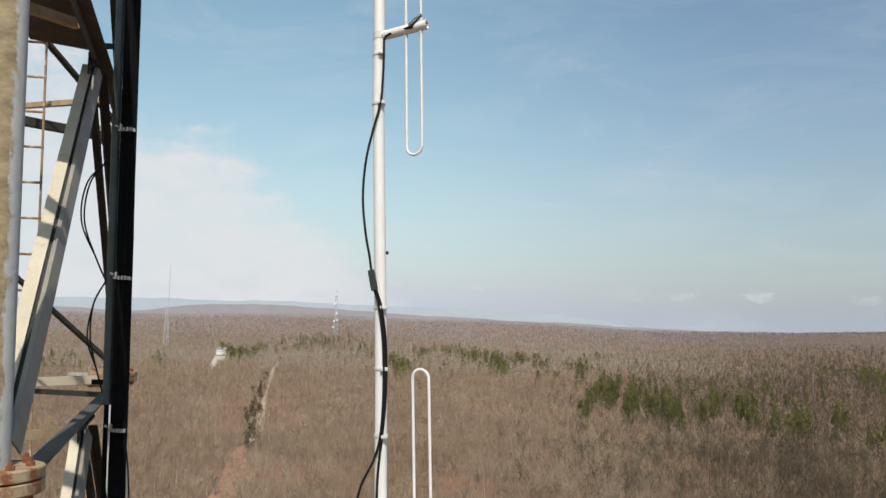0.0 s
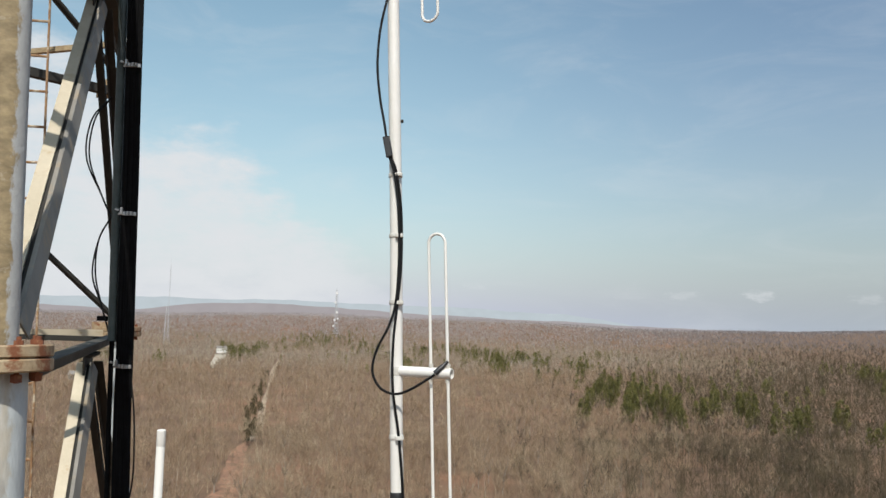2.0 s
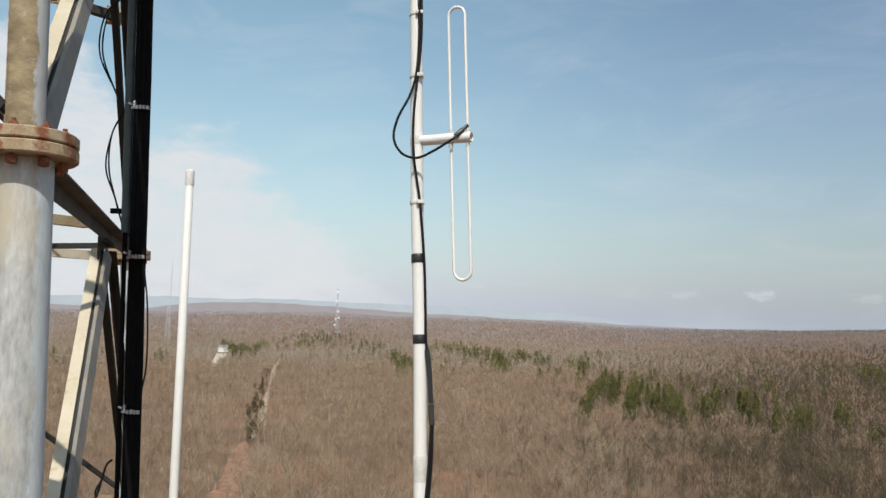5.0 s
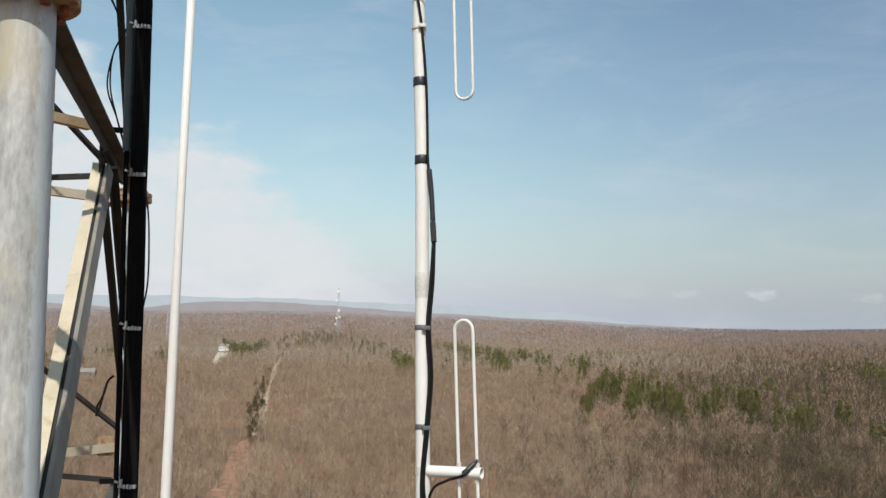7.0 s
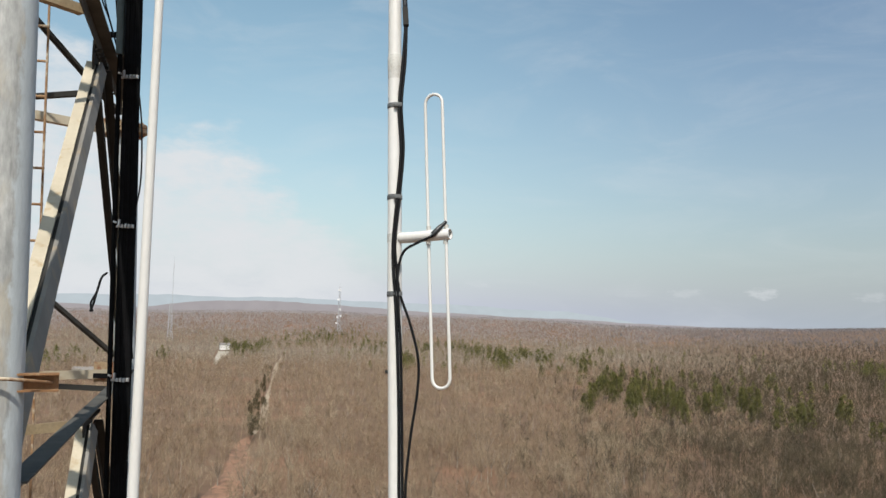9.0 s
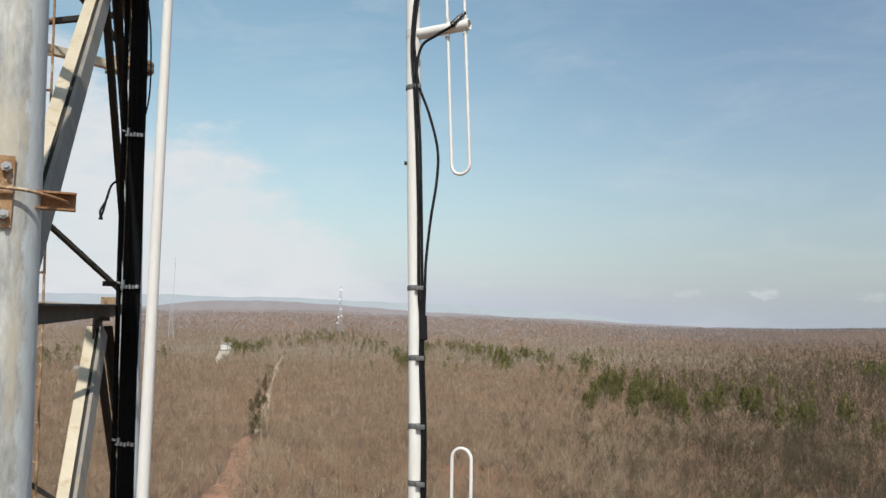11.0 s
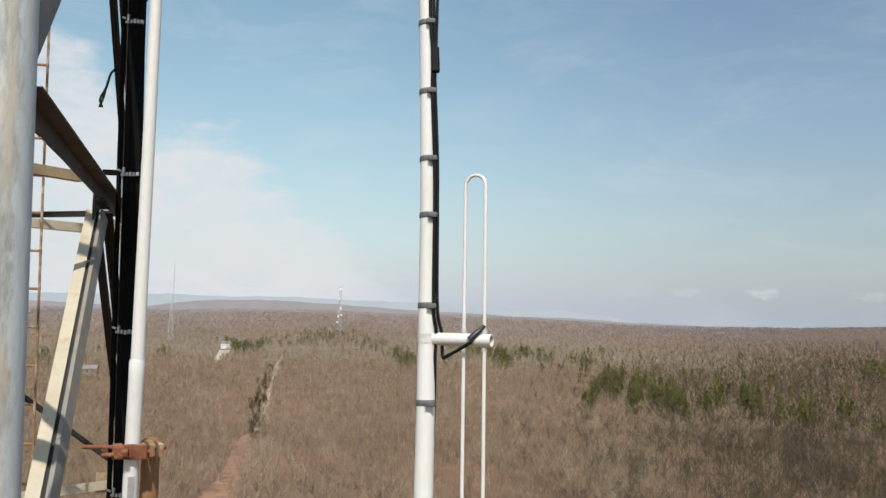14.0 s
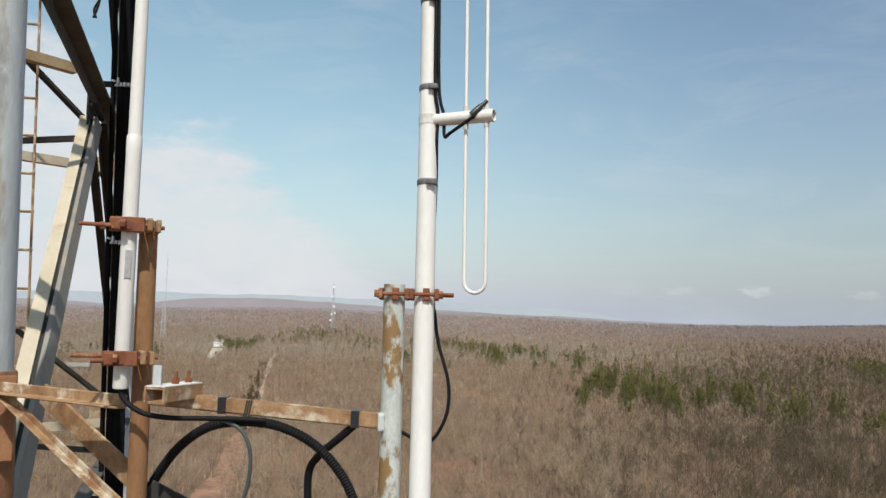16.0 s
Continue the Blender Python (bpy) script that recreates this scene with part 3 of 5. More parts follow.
bare_wood("oak_wood", 850, 2500, 58, 3, 9, 4.2, 9, "far leafless woodland, coloured darker for shade", 6, 38, SHADETWIG, 0.03, (6, 32), ends=(850, 1350, 1900, 2500))
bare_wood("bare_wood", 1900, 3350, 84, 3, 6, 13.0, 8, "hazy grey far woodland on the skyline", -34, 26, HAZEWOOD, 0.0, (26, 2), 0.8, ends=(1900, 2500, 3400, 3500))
bare_wood("oak_wood", 1900, 3350, 84, 3, 6, 13.0, 14, "far woodland on the skyline, coloured for haze and shade", 2, 34, HAZESHADE, 0.0, (2, 26), 0.8, ends=(1900, 2500, 3400, 3500))
bare_wood("bare_wood", 25, 420, 130, 7, 26, 1.6, 4, "leafless trees standing all round the tower", 38, 322)


def pine_parts(seed, height, clumps, per=10):
    """Needle tufts of one pine standing at the origin: whorls of drooping, uneven boughs."""
    rng = np.random.default_rng(seed)
    u = rng.uniform(0, 1, clumps) ** 0.85
    bough = np.round(rng.uniform(0, 1, clumps) * 7) / 7 * 2 * np.pi + rng.normal(0, 0.28, clumps) + u * 5
    full = np.where(u < 0.25, 0.55 + 1.8 * u, 1.0) * (1.04 - u) ** 0.62
    uneven = 1.0 + 0.35 * np.sin(bough * 2 + seed) * np.sin(u * 9 + seed)
    rad = height * 0.235 * full * uneven * rng.uniform(0.25, 1.0, clumps) + 0.15
    zc = height * (0.28 + 0.70 * u) + 0.12 * rad
    centre = np.stack([np.cos(bough) * rad, np.sin(bough) * rad, zc], 1)
    d = rng.normal(size=(clumps, per, 3))
    d[..., 2] = np.abs(d[..., 2]) * 0.8
    d /= np.linalg.norm(d, axis=2, keepdims=True)
    ln = rng.uniform(0.5, 1.25, (clumps, per, 1))
    s = np.repeat(centre[:, None], per, 1) - d * 0.3
    e = centre[:, None] + d * ln
    return s.reshape(-1, 3), e.reshape(-1, 3)


def pine_wood(name, spots, seed, per_tree, wide, label, tall=(14, 24), material=PINE, per=10):
    rng = np.random.default_rng(seed)
    S, E, W = [], [], []
    for x, y in spots:
        hgt = rng.uniform(*tall)
        s, e = pine_parts(int(rng.integers(1e6)), hgt, per_tree, per)
        o = np.array([x, y, float(ground_height(np.float64(x), np.float64(y)))])
        S += [s + o, o[None] + [[0, 0, 0]]]
        E += [e + o, o[None] + [[0, 0, hgt]]]
        W += [np.full(len(s), 0.5 * wide), np.array([0.4])]
    ob = new(name, slivers(name, np.concatenate(S), np.concatenate(E), np.concatenate(W), material))
    return tagged(ob, label, "pine woods", kind="stuff")


def polar_spots(seed, n, a, spread_a, r, spread_r):
    rng = np.random.default_rng(seed)
    aa, rr = np.radians(rng.normal(a, spread_a, n)), rng.normal(r, spread_r, n)
    return list(zip((rr * np.sin(aa)).tolist(), (rr * np.cos(aa)).tolist()))


band = []
for a, sa, r, sr, n in ((-15.4, 0.25, 1560, 60, 14), (-14.2, 0.5, 1450, 90, 44), (-12.7, 0.3, 1650, 90, 16), (-10.3, 0.7, 1950, 120, 40), (-8.6, 0.6, 2050, 120, 36), (-6.8, 0.5, 2050, 120, 24),
                        (-5.2, 0.5, 1750, 120, 22), (-3.6, 0.4, 1300, 70, 16), (-2.9, 0.35, 1080, 60, 24), (-1.2, 0.5, 1650, 100, 26), (0.6, 0.5, 1750, 110, 30), (2.3, 0.5, 1500, 120, 46), (3.9, 0.4, 1300, 90, 36),
                        (4.2, 0.35, 1080, 60, 22), (5.6, 0.5, 1400, 80, 28), (6.9, 0.4, 1250, 90, 20), (9.6, 0.6, 1150, 80, 26), (10.6, 0.3, 1500, 60, 8), (-19.5, 0.4, 1180, 40, 7), (-21.5, 1.0, 1250, 80, 8),
                        (-27, 1.8, 1150, 90, 26), (27.6, 0.5, 1250, 60, 16), (28.6, 0.6, 1150, 60, 30), (25.6, 0.4, 1350, 60, 7), (17, 5, 1550, 150, 16), (-4, 8, 1500, 220, 50), (1, 5, 1150, 90, 22)):
    band += polar_spots(int(a * 10) + 900, n, a, sa, r, sr)
pine_wood("pine_wood", band, 31, 36, 2.1, "dark green pines scattered through the far woodland", (14, 26), PINE, 8)
cedars = []
for a, sa, r, sr, n in ((-13.3, 0.25, 455, 22, 9), (-13.5, 0.2, 520, 25, 8), (-13.1, 0.15, 590, 30, 6), (-12.75, 0.15, 720, 45, 7), (-12.5, 0.15, 880, 60, 8)):
    cedars += polar_spots(int(-a * 10) + 300, n, a, sa, r, sr)
pine_wood("cedar_row", cedars, 33, 60, 0.7, "brown-green cedars along the edge of the track", (7, 12), CEDAR, 8)
cluster = []
for a, sa, r, sr, n in ((13.0, 0.50, 600, 20, 12), (16.1, 0.50, 570, 18, 13), (14.9, 0.6, 650, 28, 9), (12.0, 0.40, 690, 28, 8), (18.2, 0.50, 610, 22, 9), (10.2, 0.25, 570, 14, 5), (20.3, 0.35, 640, 20, 6), (21.3, 0.3, 610, 16, 5),
                        (23.4, 0.50, 550, 16, 10), (10.9, 0.4, 720, 30, 9), (13.9, 0.5, 740, 30, 9), (26.3, 0.35, 600, 20, 6), (29.0, 0.5, 530, 15, 6), (17.2, 2.5, 740, 50, 14), (12.5, 1.5, 840, 60, 14), (15.5, 4.0, 900, 60, 16), (25, 2.5, 800, 60, 8)):
    cluster += polar_spots(int(a * 10) + 500, n, a, sa, r, sr)
near, rest = cluster[:83], cluster[83:]
pine_wood("pine_wood", rest, 32, 90, 1.1, "dark green pines grouped among bare trees")

# pines of the nearest stand, each a tree of its own
protos = []
for k in range(4):
    hgt = (17.5, 21.0, 24.0, 14.0)[k]
    tree = thing("pine_tree", "green pine with a ragged crown among bare trees", "tree", (0, 0, 0), "pines in the wood")
    bm = bmesh.new()
    tube(bm, curve([(0, 0, -0.2), (0.12, 0.05, hgt * 0.4), (0.05, -0.1, hgt * 0.75), (0.1, 0, hgt)], 3), [0.24 - 0.022 * i for i in range(10)], 6)
    part("trunk", bm, BARK, tree)
    s, e = pine_parts(70 + k, hgt, 170, 12)
    crown = new("crown", slivers("crown", s, e, np.full(len(s), 0.50), PINE))
    crown.parent = tree
    protos.append(tree)
for i, (x, y) in enumerate(near):
    m = pose(x, y, float(ground_height(np.float64(x), np.float64(y))), 0, 0, i * 77) @ Matrix.Diagonal((1, 1, 0.78 + 0.06 * (i * 5 % 8), 1))
    if i < 4:
        protos[i].matrix_basis = m
    else:
        copy_thing(protos[i % 4], m)


def bare_tree(seed, height):
    """A spreading leafless tree: forked trunk, rising limbs, fine twigs."""
    rng = random.Random(seed)
    tree = thing("bare_tree", "leafless winter tree with pale spreading limbs", "tree", (0, 0, 0), "bare trees in the wood")
    bm = bmesh.new()
    fork = Vector((rng.uniform(-0.2, 0.2), rng.uniform(-0.2, 0.2), height * rng.uniform(0.22, 0.34)))
    tube(bm, [(0, 0, -0.3), fork * 0.5, fork], [0.26, 0.20, 0.17], 6)
    part("trunk", bm, PALE, tree)
    S, E = [], []
    for k in range(9):
        a = k * 2.4 + rng.uniform(-0.4, 0.4)
        reach = height * rng.uniform(0.12, 0.34)
        up = (height - fork.z) * rng.uniform(0.55, 1.0)
        p1 = fork + Vector((math.cos(a) * reach * 0.45, math.sin(a) * reach * 0.45, up * 0.5))
        p2 = fork + Vector((math.cos(a + 0.2) * reach, math.sin(a + 0.2) * reach, up))
        bm = bmesh.new()
        line = curve([fork, p1, p2], 3)
        tube(bm, line, [0.13 - 0.017 * i for i in range(7)], 5)
        part("limb", bm, PALE if k % 2 else BARK, tree)
        for i in range(46):
            q = line[rng.randrange(1, 7)]
            b = rng.uniform(0, 6.28)
            ln = height * rng.uniform(0.06, 0.15)
            S.append(q[:])
            E.append((q.x + math.cos(b) * ln * 0.7, q.y + math.sin(b) * ln * 0.7, q.z + ln * rng.uniform(0.2, 1.0)))
    twigs = new("fine_twig_crown", slivers("fine_twig_crown", np.array(S), np.array(E), np.full(len(S), 0.10), TWIG))
    twigs.parent = tree
    tagged(twigs, kind="stuff")
    return tree


bares = [bare_tree(90 + k, h) for k, h in enumerate((12.5, 14.0, 10.5))]
rngt = random.Random(8)
standing = [(285, -9.7), (305, -20.2), (318, -18.6), (296, -13.0), (340, -10.8), (292, -3.6), (300, 1.8), (330, 4.5), (286, 7.9), (315, 11.5)]
standing += [(rngt.uniform(275, 420), rngt.uniform(-21, 27)) for k in range(34)]
for i, (r, a) in enumerate(standing):
    x, y = r * math.sin(radians(a)), r * math.cos(radians(a))
    m = pose(x, y, float(ground_height(np.float64(x), np.float64(y))), 0, 0, i * 61) @ Matrix.Diagonal((1, 1, rngt.uniform(0.85, 1.1), 1))
    if i < 3:
        bares[i].matrix_basis = m
    else:
        copy_thing(bares[i % 3], m)


def lattice_mast(name, label, at, height, w0, w1, bays, material, dishes=(), bar=1.0):
    base = thing(name, label, "radio tower", at)
    c = [Vector((math.cos(a), math.sin(a), 0)) for a in (0.3, 0.3 + 2.094, 0.3 + 4.189)]

    def corner(k, t):
        return c[k % 3] * (w0 + (w1 - w0) * t) + Vector((0, 0, height * t))
    for k in range(3):
        bm = bmesh.new()
        tube(bm, [corner(k, 0), corner(k, 1)], 0.45 * bar, 5)
        part("leg", bm, material, base)
    for i in range(bays):
        bm = bmesh.new()
        for k in range(3):
            a, b = i / bays, (i + 1) / bays
            tube(bm, [corner(k, a), corner(k + 1, b)], 0.22 * bar, 4, False)
            tube(bm, [corner(k + 1, a), corner(k, b)], 0.22 * bar, 4, False)
            tube(bm, [corner(k, b), corner(k + 1, b)], 0.22 * bar, 4, False)
        part("brace_bay", bm, material, base)
    for t, off, r in dishes:
        bm = bmesh.new()
        p = Vector((off, -(w0 + (w1 - w0) * t) - 0.6, height * t))
        tube(bm, [p, p + Vector((0, -0.5, 0)), p + Vector((0, -1.2, 0))], [r * 0.35, r * 0.85, r], 14)
        part("dish", bm, DISH, base, "white round dish antenna")
    bm = bmesh.new()
    tube(bm, [(0, 0, height), (0, 0, height * 1.09)], 0.18, 5)
    part("spike", bm, material, base)
    return base


def at_bearing(r, azd):
    x, y = r * math.sin(radians(azd)), r * math.cos(radians(azd))
    return (x, y, float(ground_height(np.float64(x), np.float64(y))))


lattice_mast("radio_tower", "far grey lattice tower carrying white dishes", at_bearing(2300, -7.65), 128, 7.5, 2.2, 16, FARGREY,
             ((0.93, 0.5, 4.0), (0.72, -2.5, 3.4), (0.5, 3.2, 3.2), (0.33, -3.6, 3.2), (0.2, -6.0, 3.0), (0.36, 5.5, 2.8)))
lattice_mast("radio_tower", "slender far mast standing on a wider lattice base", at_bearing(1900, -19.1), 84, 8.0, 3.0, 9, FARGREY)
lattice_mast("radio_mast", "thin tall far radio mast", at_bearing(1905, -19.0), 176, 1.0, 0.9, 24, FARGREY, (), 0.4)


def house(label, at, turn, w, d, h, wall_mat):
    base = thing("house", label, "house")
    bm = bmesh.new()
    box(bm, (0, 0, h / 2), (w, d, h), (0, 0, 0), 0.05)
    part("wall", bm, wall_mat, base)
    bm = bmesh.new()
    profile(bm, [(-d * 0.58, 0), (d * 0.58, 0), (0, d * 0.38)], (-w * 0.53, 0, h), (w * 0.53, 0, h), (0, 1, 0))
    part("roof", bm, ROOFM, base)
    for k in range(4):
        bm = bmesh.new()
        box(bm, (-w * 0.36 + k * w * 0.24, -d / 2 - 0.03, h * 0.55), (1.2, 0.12, 1.4), (0, 0, 0), 0.02)
        part("window", bm, PANE, base)
    bm = bmesh.new()
    box(bm, (w * 0.22, d * 0.1, h + d * 0.34), (0.9, 0.9, 2.4), (0, 0, 0), 0.04)
    part("chimney", bm, ROOFM, base)
    base.matrix_basis = pose(*at, 0, 0, turn)
    return base


hx = at_bearing(1475, -15.42)
house("pale house with a grey roof in a forest clearing", (hx[0], hx[1], hx[2] + 5), 25, 17, 10, 9, HOUSEW)
hx = at_bearing(880, -24.2)
house("low brown-roofed house among bare trees", (hx[0], hx[1], hx[2] + 4), 10, 22, 10, 5, ROOFM)
strip("driveway", DR, GRAVEL, "pale gravel drive leading to the house", 2.2)

# ---- lattice tower ----
NODES = [2.42 + 2.49 * k for k in (2, 1, 0)] + [-0.07 - 2.49 * k for k in range(27)]


def near_leg(z):
    return Vector((-1.452 - 0.0370 * z, 0.25 + 0.012 * z, z))


def far_leg(z):
    return Vector((-3.11 - 0.030 * z, 5.50 - 0.025 * z, z))


def side_leg(z):
    return Vector((-6.90 + 0.034 * z, 1.30 + 0.006 * z, z))


tower = thing("lattice_tower", "tall weathered galvanised lattice radio tower with round pipe legs", "tower", (-3.85, 2.35, GROUND))


def leg(fn):
    bm = bmesh.new()
    tube(bm, [fn(z) for z in (7.5, 4, 2, 0.045)], 0.068, 28)
    P("leg_pipe", bm, TANLEG, tower, "tan-stained upper leg pipe")
    bm = bmesh.new()
    zs = [-0.05, -1.0, -2.0, -3.0, -4.0, -5.0, -9.0, -20.0, -40.0, GROUND]
    tube(bm, [fn(z) for z in zs], 0.1045, 28)
    P("leg_pipe", bm, GALV, tower, "streaked grey galvanised leg pipe")
    for k, (z0, z1) in enumerate(((0.045, 0.0), (-0.004, -0.052))):
        bm = bmesh.new()
        a, b = fn(z0), fn(z1)
        tube(bm, [a, a + (b - a) * 0.12, a + (b - a) * 0.88, b], [0.181, 0.187, 0.187, 0.181], 36)
        P("flange", bm, RUSTPAINT, tower, "rust-streaked round bolting flange")
    c = fn(0.0)
    for k in range(8):
        a = 2 * math.pi * k / 8 + 0.2
        bm = bmesh.new()
        p = c + Vector((math.cos(a) * 0.137, math.sin(a) * 0.137, 0))
        tube(bm, [p + Vector((0, 0, -0.085)), p + Vector((0, 0, 0.080))], 0.009, 10)
        hexnut(bm, p + Vector((0, 0, 0.056)), (0, 0, 1), 0.017, 0.020)
        hexnut(bm, p + Vector((0, 0, -0.068)), (0, 0, 1), 0.020, 0.028)
        P("flange_bolt", bm, RUST, tower, "rusty flange bolt", False)


for fn in (near_leg, far_leg, side_leg):
    leg(fn)


def double_angle(name, a, b, out, leg_size, gap, material, flip=1, bent=False):
    """Two angles back to back with their flat legs facing along the face, gusset gap between."""
    a, b, out = Vector(a), Vector(b), Vector(out).normalized()
    for s in (1, -1):
        bm = bmesh.new()
        t = (b - a).normalized()
        side = out * s
        w = t.cross(side)
        shape = angle_shape(leg_size, 0.009)
        if s > 0 and bent:
            # a flat lip, then the wide leg folded back
            f, c, d = 0.020, 0.088 * math.cos(radians(72)), 0.088 * math.sin(radians(72))
            shape = [(0, 0), (f, 0), (f + c, d), (f + c - 0.008, d + 0.004), (f - 0.005, 0.009), (0, 0.009)]
        if (w.z > 0) == (flip > 0):
            shape = [(x, -y) for x, y in shape]
        profile(bm, shape, a + side * gap / 2, b + side * gap / 2, side)
        P(name, bm, material[0 if s > 0 else 1], tower, "", False)
    if not bent:
        return
    # dark strip added along the gap, standing in for its shade
    bm = bmesh.new()
    t = (b - a).normalized()
    w = out.cross(t)
    w = w if w.z > 0 else -w
    profile(bm, [(-gap / 2, -0.004), (gap / 2, -0.004), (gap / 2, 0.004), (-gap / 2, 0.004)], a - w * 0.02, b - w * 0.02, out)
    P("filler", bm, STEEL_D, tower, "", False)


def single(name, a, b, side, shape, material, label=""):
    bm = bmesh.new()
    profile(bm, shape, a, b, side)
    P(name, bm, material, tower, label, False)


def channel_shape(h, w, t):
    return [(0, 0), (w, 0), (w, t), (t, t), (t, h - t), (w, h - t), (w, h), (0, h)]


def face(a_fn, b_fn, z0, z1, near, main=False):
    """One panel: a girt at the top and an inverted V of double angles below it."""
    a0, b0, a1, b1 = a_fn(z0), b_fn(z0), a_fn(z1), b_fn(z1)
    mid = (a0 + b0) / 2
    t = (b0 - a0).normalized()
    out = t.cross(Vector((0, 0, 1)))
    lo = Vector((0, 0, 0.20))
    drop = Vector((0, 0, -0.03 if z0 > 2 else -0.09)) + out * 0.015
    lo = lo + out * 0.015
    sz = 0.062 if main else 0.040
    # outer and far angles take darker colours in place of shade
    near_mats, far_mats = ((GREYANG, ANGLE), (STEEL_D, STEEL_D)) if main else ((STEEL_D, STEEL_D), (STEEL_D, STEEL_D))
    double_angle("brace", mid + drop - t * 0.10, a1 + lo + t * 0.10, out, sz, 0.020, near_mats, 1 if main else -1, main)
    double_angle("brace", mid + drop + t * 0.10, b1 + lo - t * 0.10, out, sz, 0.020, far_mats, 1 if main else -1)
    # girt: one angle, its flat leg low and pointing out
    bm = bmesh.new()
    g = 0.085
    shape = angle_shape(0.088 if main else g, 0.009)
    # flat leg on top pointing out, upright leg hanging behind it
    if (t.cross(out).z < 0) != main:
        shape = [(x, -y) for x, y in shape]
    sag = Vector((0, 0, 0.03 if main else 0))
    profile(bm, shape, a0 + sag + t * 0.10 + out * 0.020, b0 - t * 0.10 + out * 0.020 + Vector((0, 0, 0.09 if main else 0)), out)
    # upper back girts get the dark, shade-bearing steel, lower ones the light
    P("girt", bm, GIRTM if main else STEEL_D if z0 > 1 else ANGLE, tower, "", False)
    # gusset plate at mid-girt
    bm = bmesh.new()
    profile(bm, [(-0.24, 0.02), (0.24, 0.02), (0.24, -0.10), (0.13, -0.30), (-0.13, -0.30), (-0.24, -0.10)], mid - out * 0.006, mid + out * 0.006, t)
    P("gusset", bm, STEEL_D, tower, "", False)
    if near:
        for k in range(6):
            bm = bmesh.new()
            p = mid + t * (-0.2 + 0.08 * k) + Vector((0, 0, -0.04)) + out * 0.03
            hexnut(bm, p, out, 0.014, 0.05)
            P("bolt", bm, STEEL_D, tower, "", False)


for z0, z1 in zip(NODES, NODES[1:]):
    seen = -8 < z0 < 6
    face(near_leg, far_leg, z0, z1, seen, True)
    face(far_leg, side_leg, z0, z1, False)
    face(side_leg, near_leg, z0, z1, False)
    # plan bracing and ladder support between the faces
    if seen:
        p0 = near_leg(z0).lerp(far_leg(z0), 0.345)
        single("plan_brace", p0, p0 + Vector((-1.08, -1.56, 0)), (0, 0, 1), [(x - 0.03, y - 0.03) for x, y in angle_shape(0.056, 0.008)], TANANG)
        # upper brace gets the lit tan colour, lower ones the shaded dark
        single("plan_brace", far_leg(z0).lerp(near_leg(z0), 0.30) + Vector((0, 0, 0.01)), Vector((-5.6, 4.75, z0 + 0.01)), (0, 0, 1), angle_shape(0.045, 0.006), TANANG if z0 > 1 else STEEL_D)

# rest plate on the upper panel joint, inside the face; widened to shade the brace
bm = bmesh.new()
a, b = near_leg(NODES[2]), far_leg(NODES[2])
u = (b - a).normalized()
v = Vector((0, 0, 1)).cross(u)
plate = [a.lerp(b, 0.14) + v * 0.02, a.lerp(b, 0.52) + v * 0.02, a.lerp(b, 0.50) + v * 0.42, a.lerp(b, 0.17) + v * 0.42]
lo_v = [bm.verts.new(p + Vector((0, 0, 0.135))) for p in plate]
hi_v = [bm.verts.new(p + Vector((0, 0, 0.150))) for p in plate]
bm.faces.new(lo_v)
bm.faces.new(hi_v)
for k in range(4):
    bm.faces.new((lo_v[k], lo_v[(k + 1) % 4], hi_v[(k + 1) % 4], hi_v[k]))
bmesh.ops.recalc_face_normals(bm, faces=bm.faces)
P("rest_plate", bm, GIRTM, tower, "dark steel rest plate", False)

# gusset knuckles where far braces meet the leg, rusty
for z0 in NODES[1:6]:
    p = far_leg(z0)
    bm = bmesh.new()
    box(bm, (p.x - 0.16, p.y - 0.08, z0 + 0.06), (0.22, 0.015, 0.20), (0, 0, 12), 0.004)
    P("gusset", bm, RUSTPAINT, tower, "rust-stained gusset plate", False)

# ladder inside the tower
ladder = thing("ladder", "narrow rusty steel ladder fixed inside the tower", "ladder", (-3.3, 4.0, -12.0))
LD = Vector((-0.985, -0.17, 0))


def ladder_rail(z):
    return Vector((-3.175 - 0.029 * z, 3.92, z))


for off in (0.0, 0.38):
    bm = bmesh.new()
    profile(bm, [(-0.008, -0.022), (0.008, -0.022), (0.008, 0.022), (-0.008, 0.022)], ladder_rail(6.5) + LD * off, ladder_rail(-12) + LD * off, (1, 0.4, 0))
    P("rail", bm, BROWN, ladder, "", False)
for k in range(60):
    z = 6.3 - 0.305 * k
    bm = bmesh.new()
    tube(bm, [ladder_rail(z) - LD * 0.01, ladder_rail(z) + LD * 0.39], 0.011, 6)
    P("rung", bm, BROWN, ladder, "", False)


# ---- feed line bundle on the tower face ----
def feed(z, dx=0.0, dy=0.0):
    return Vector((-2.098 - 0.024 * z + dx, 3.035 - 0.004 * z + dy, z))


bundle = thing("feed_line_bundle", "thick black coaxial cable bundle clipped along the tower", "cable bundle", feed(-12))
rngb = random.Random(4)
for k in range(9):
    dx = -0.048 + 0.0125 * k
    dy = (0.0, 0.030, -0.012)[k % 3]
    bm = bmesh.new()
    pts = [feed(7 - 0.53 * i, dx + rngb.uniform(-0.004, 0.004), dy + rngb.uniform(-0.005, 0.005)) for i in range(36)]
    tube(bm, pts, 0.0135 if k % 2 else 0.0115, 8)
    P("cable", bm, JACKET, bundle)
bm = bmesh.new()
profile(bm, [(-0.052, -0.012), (0.052, -0.012), (0.052, 0.03), (-0.052, 0.03)], feed(7, 0, 0.012), feed(-12, 0, 0.012), (1, 0, 0))
P("cable_core", bm, JACKET, bundle, "", False)
bm = bmesh.new()
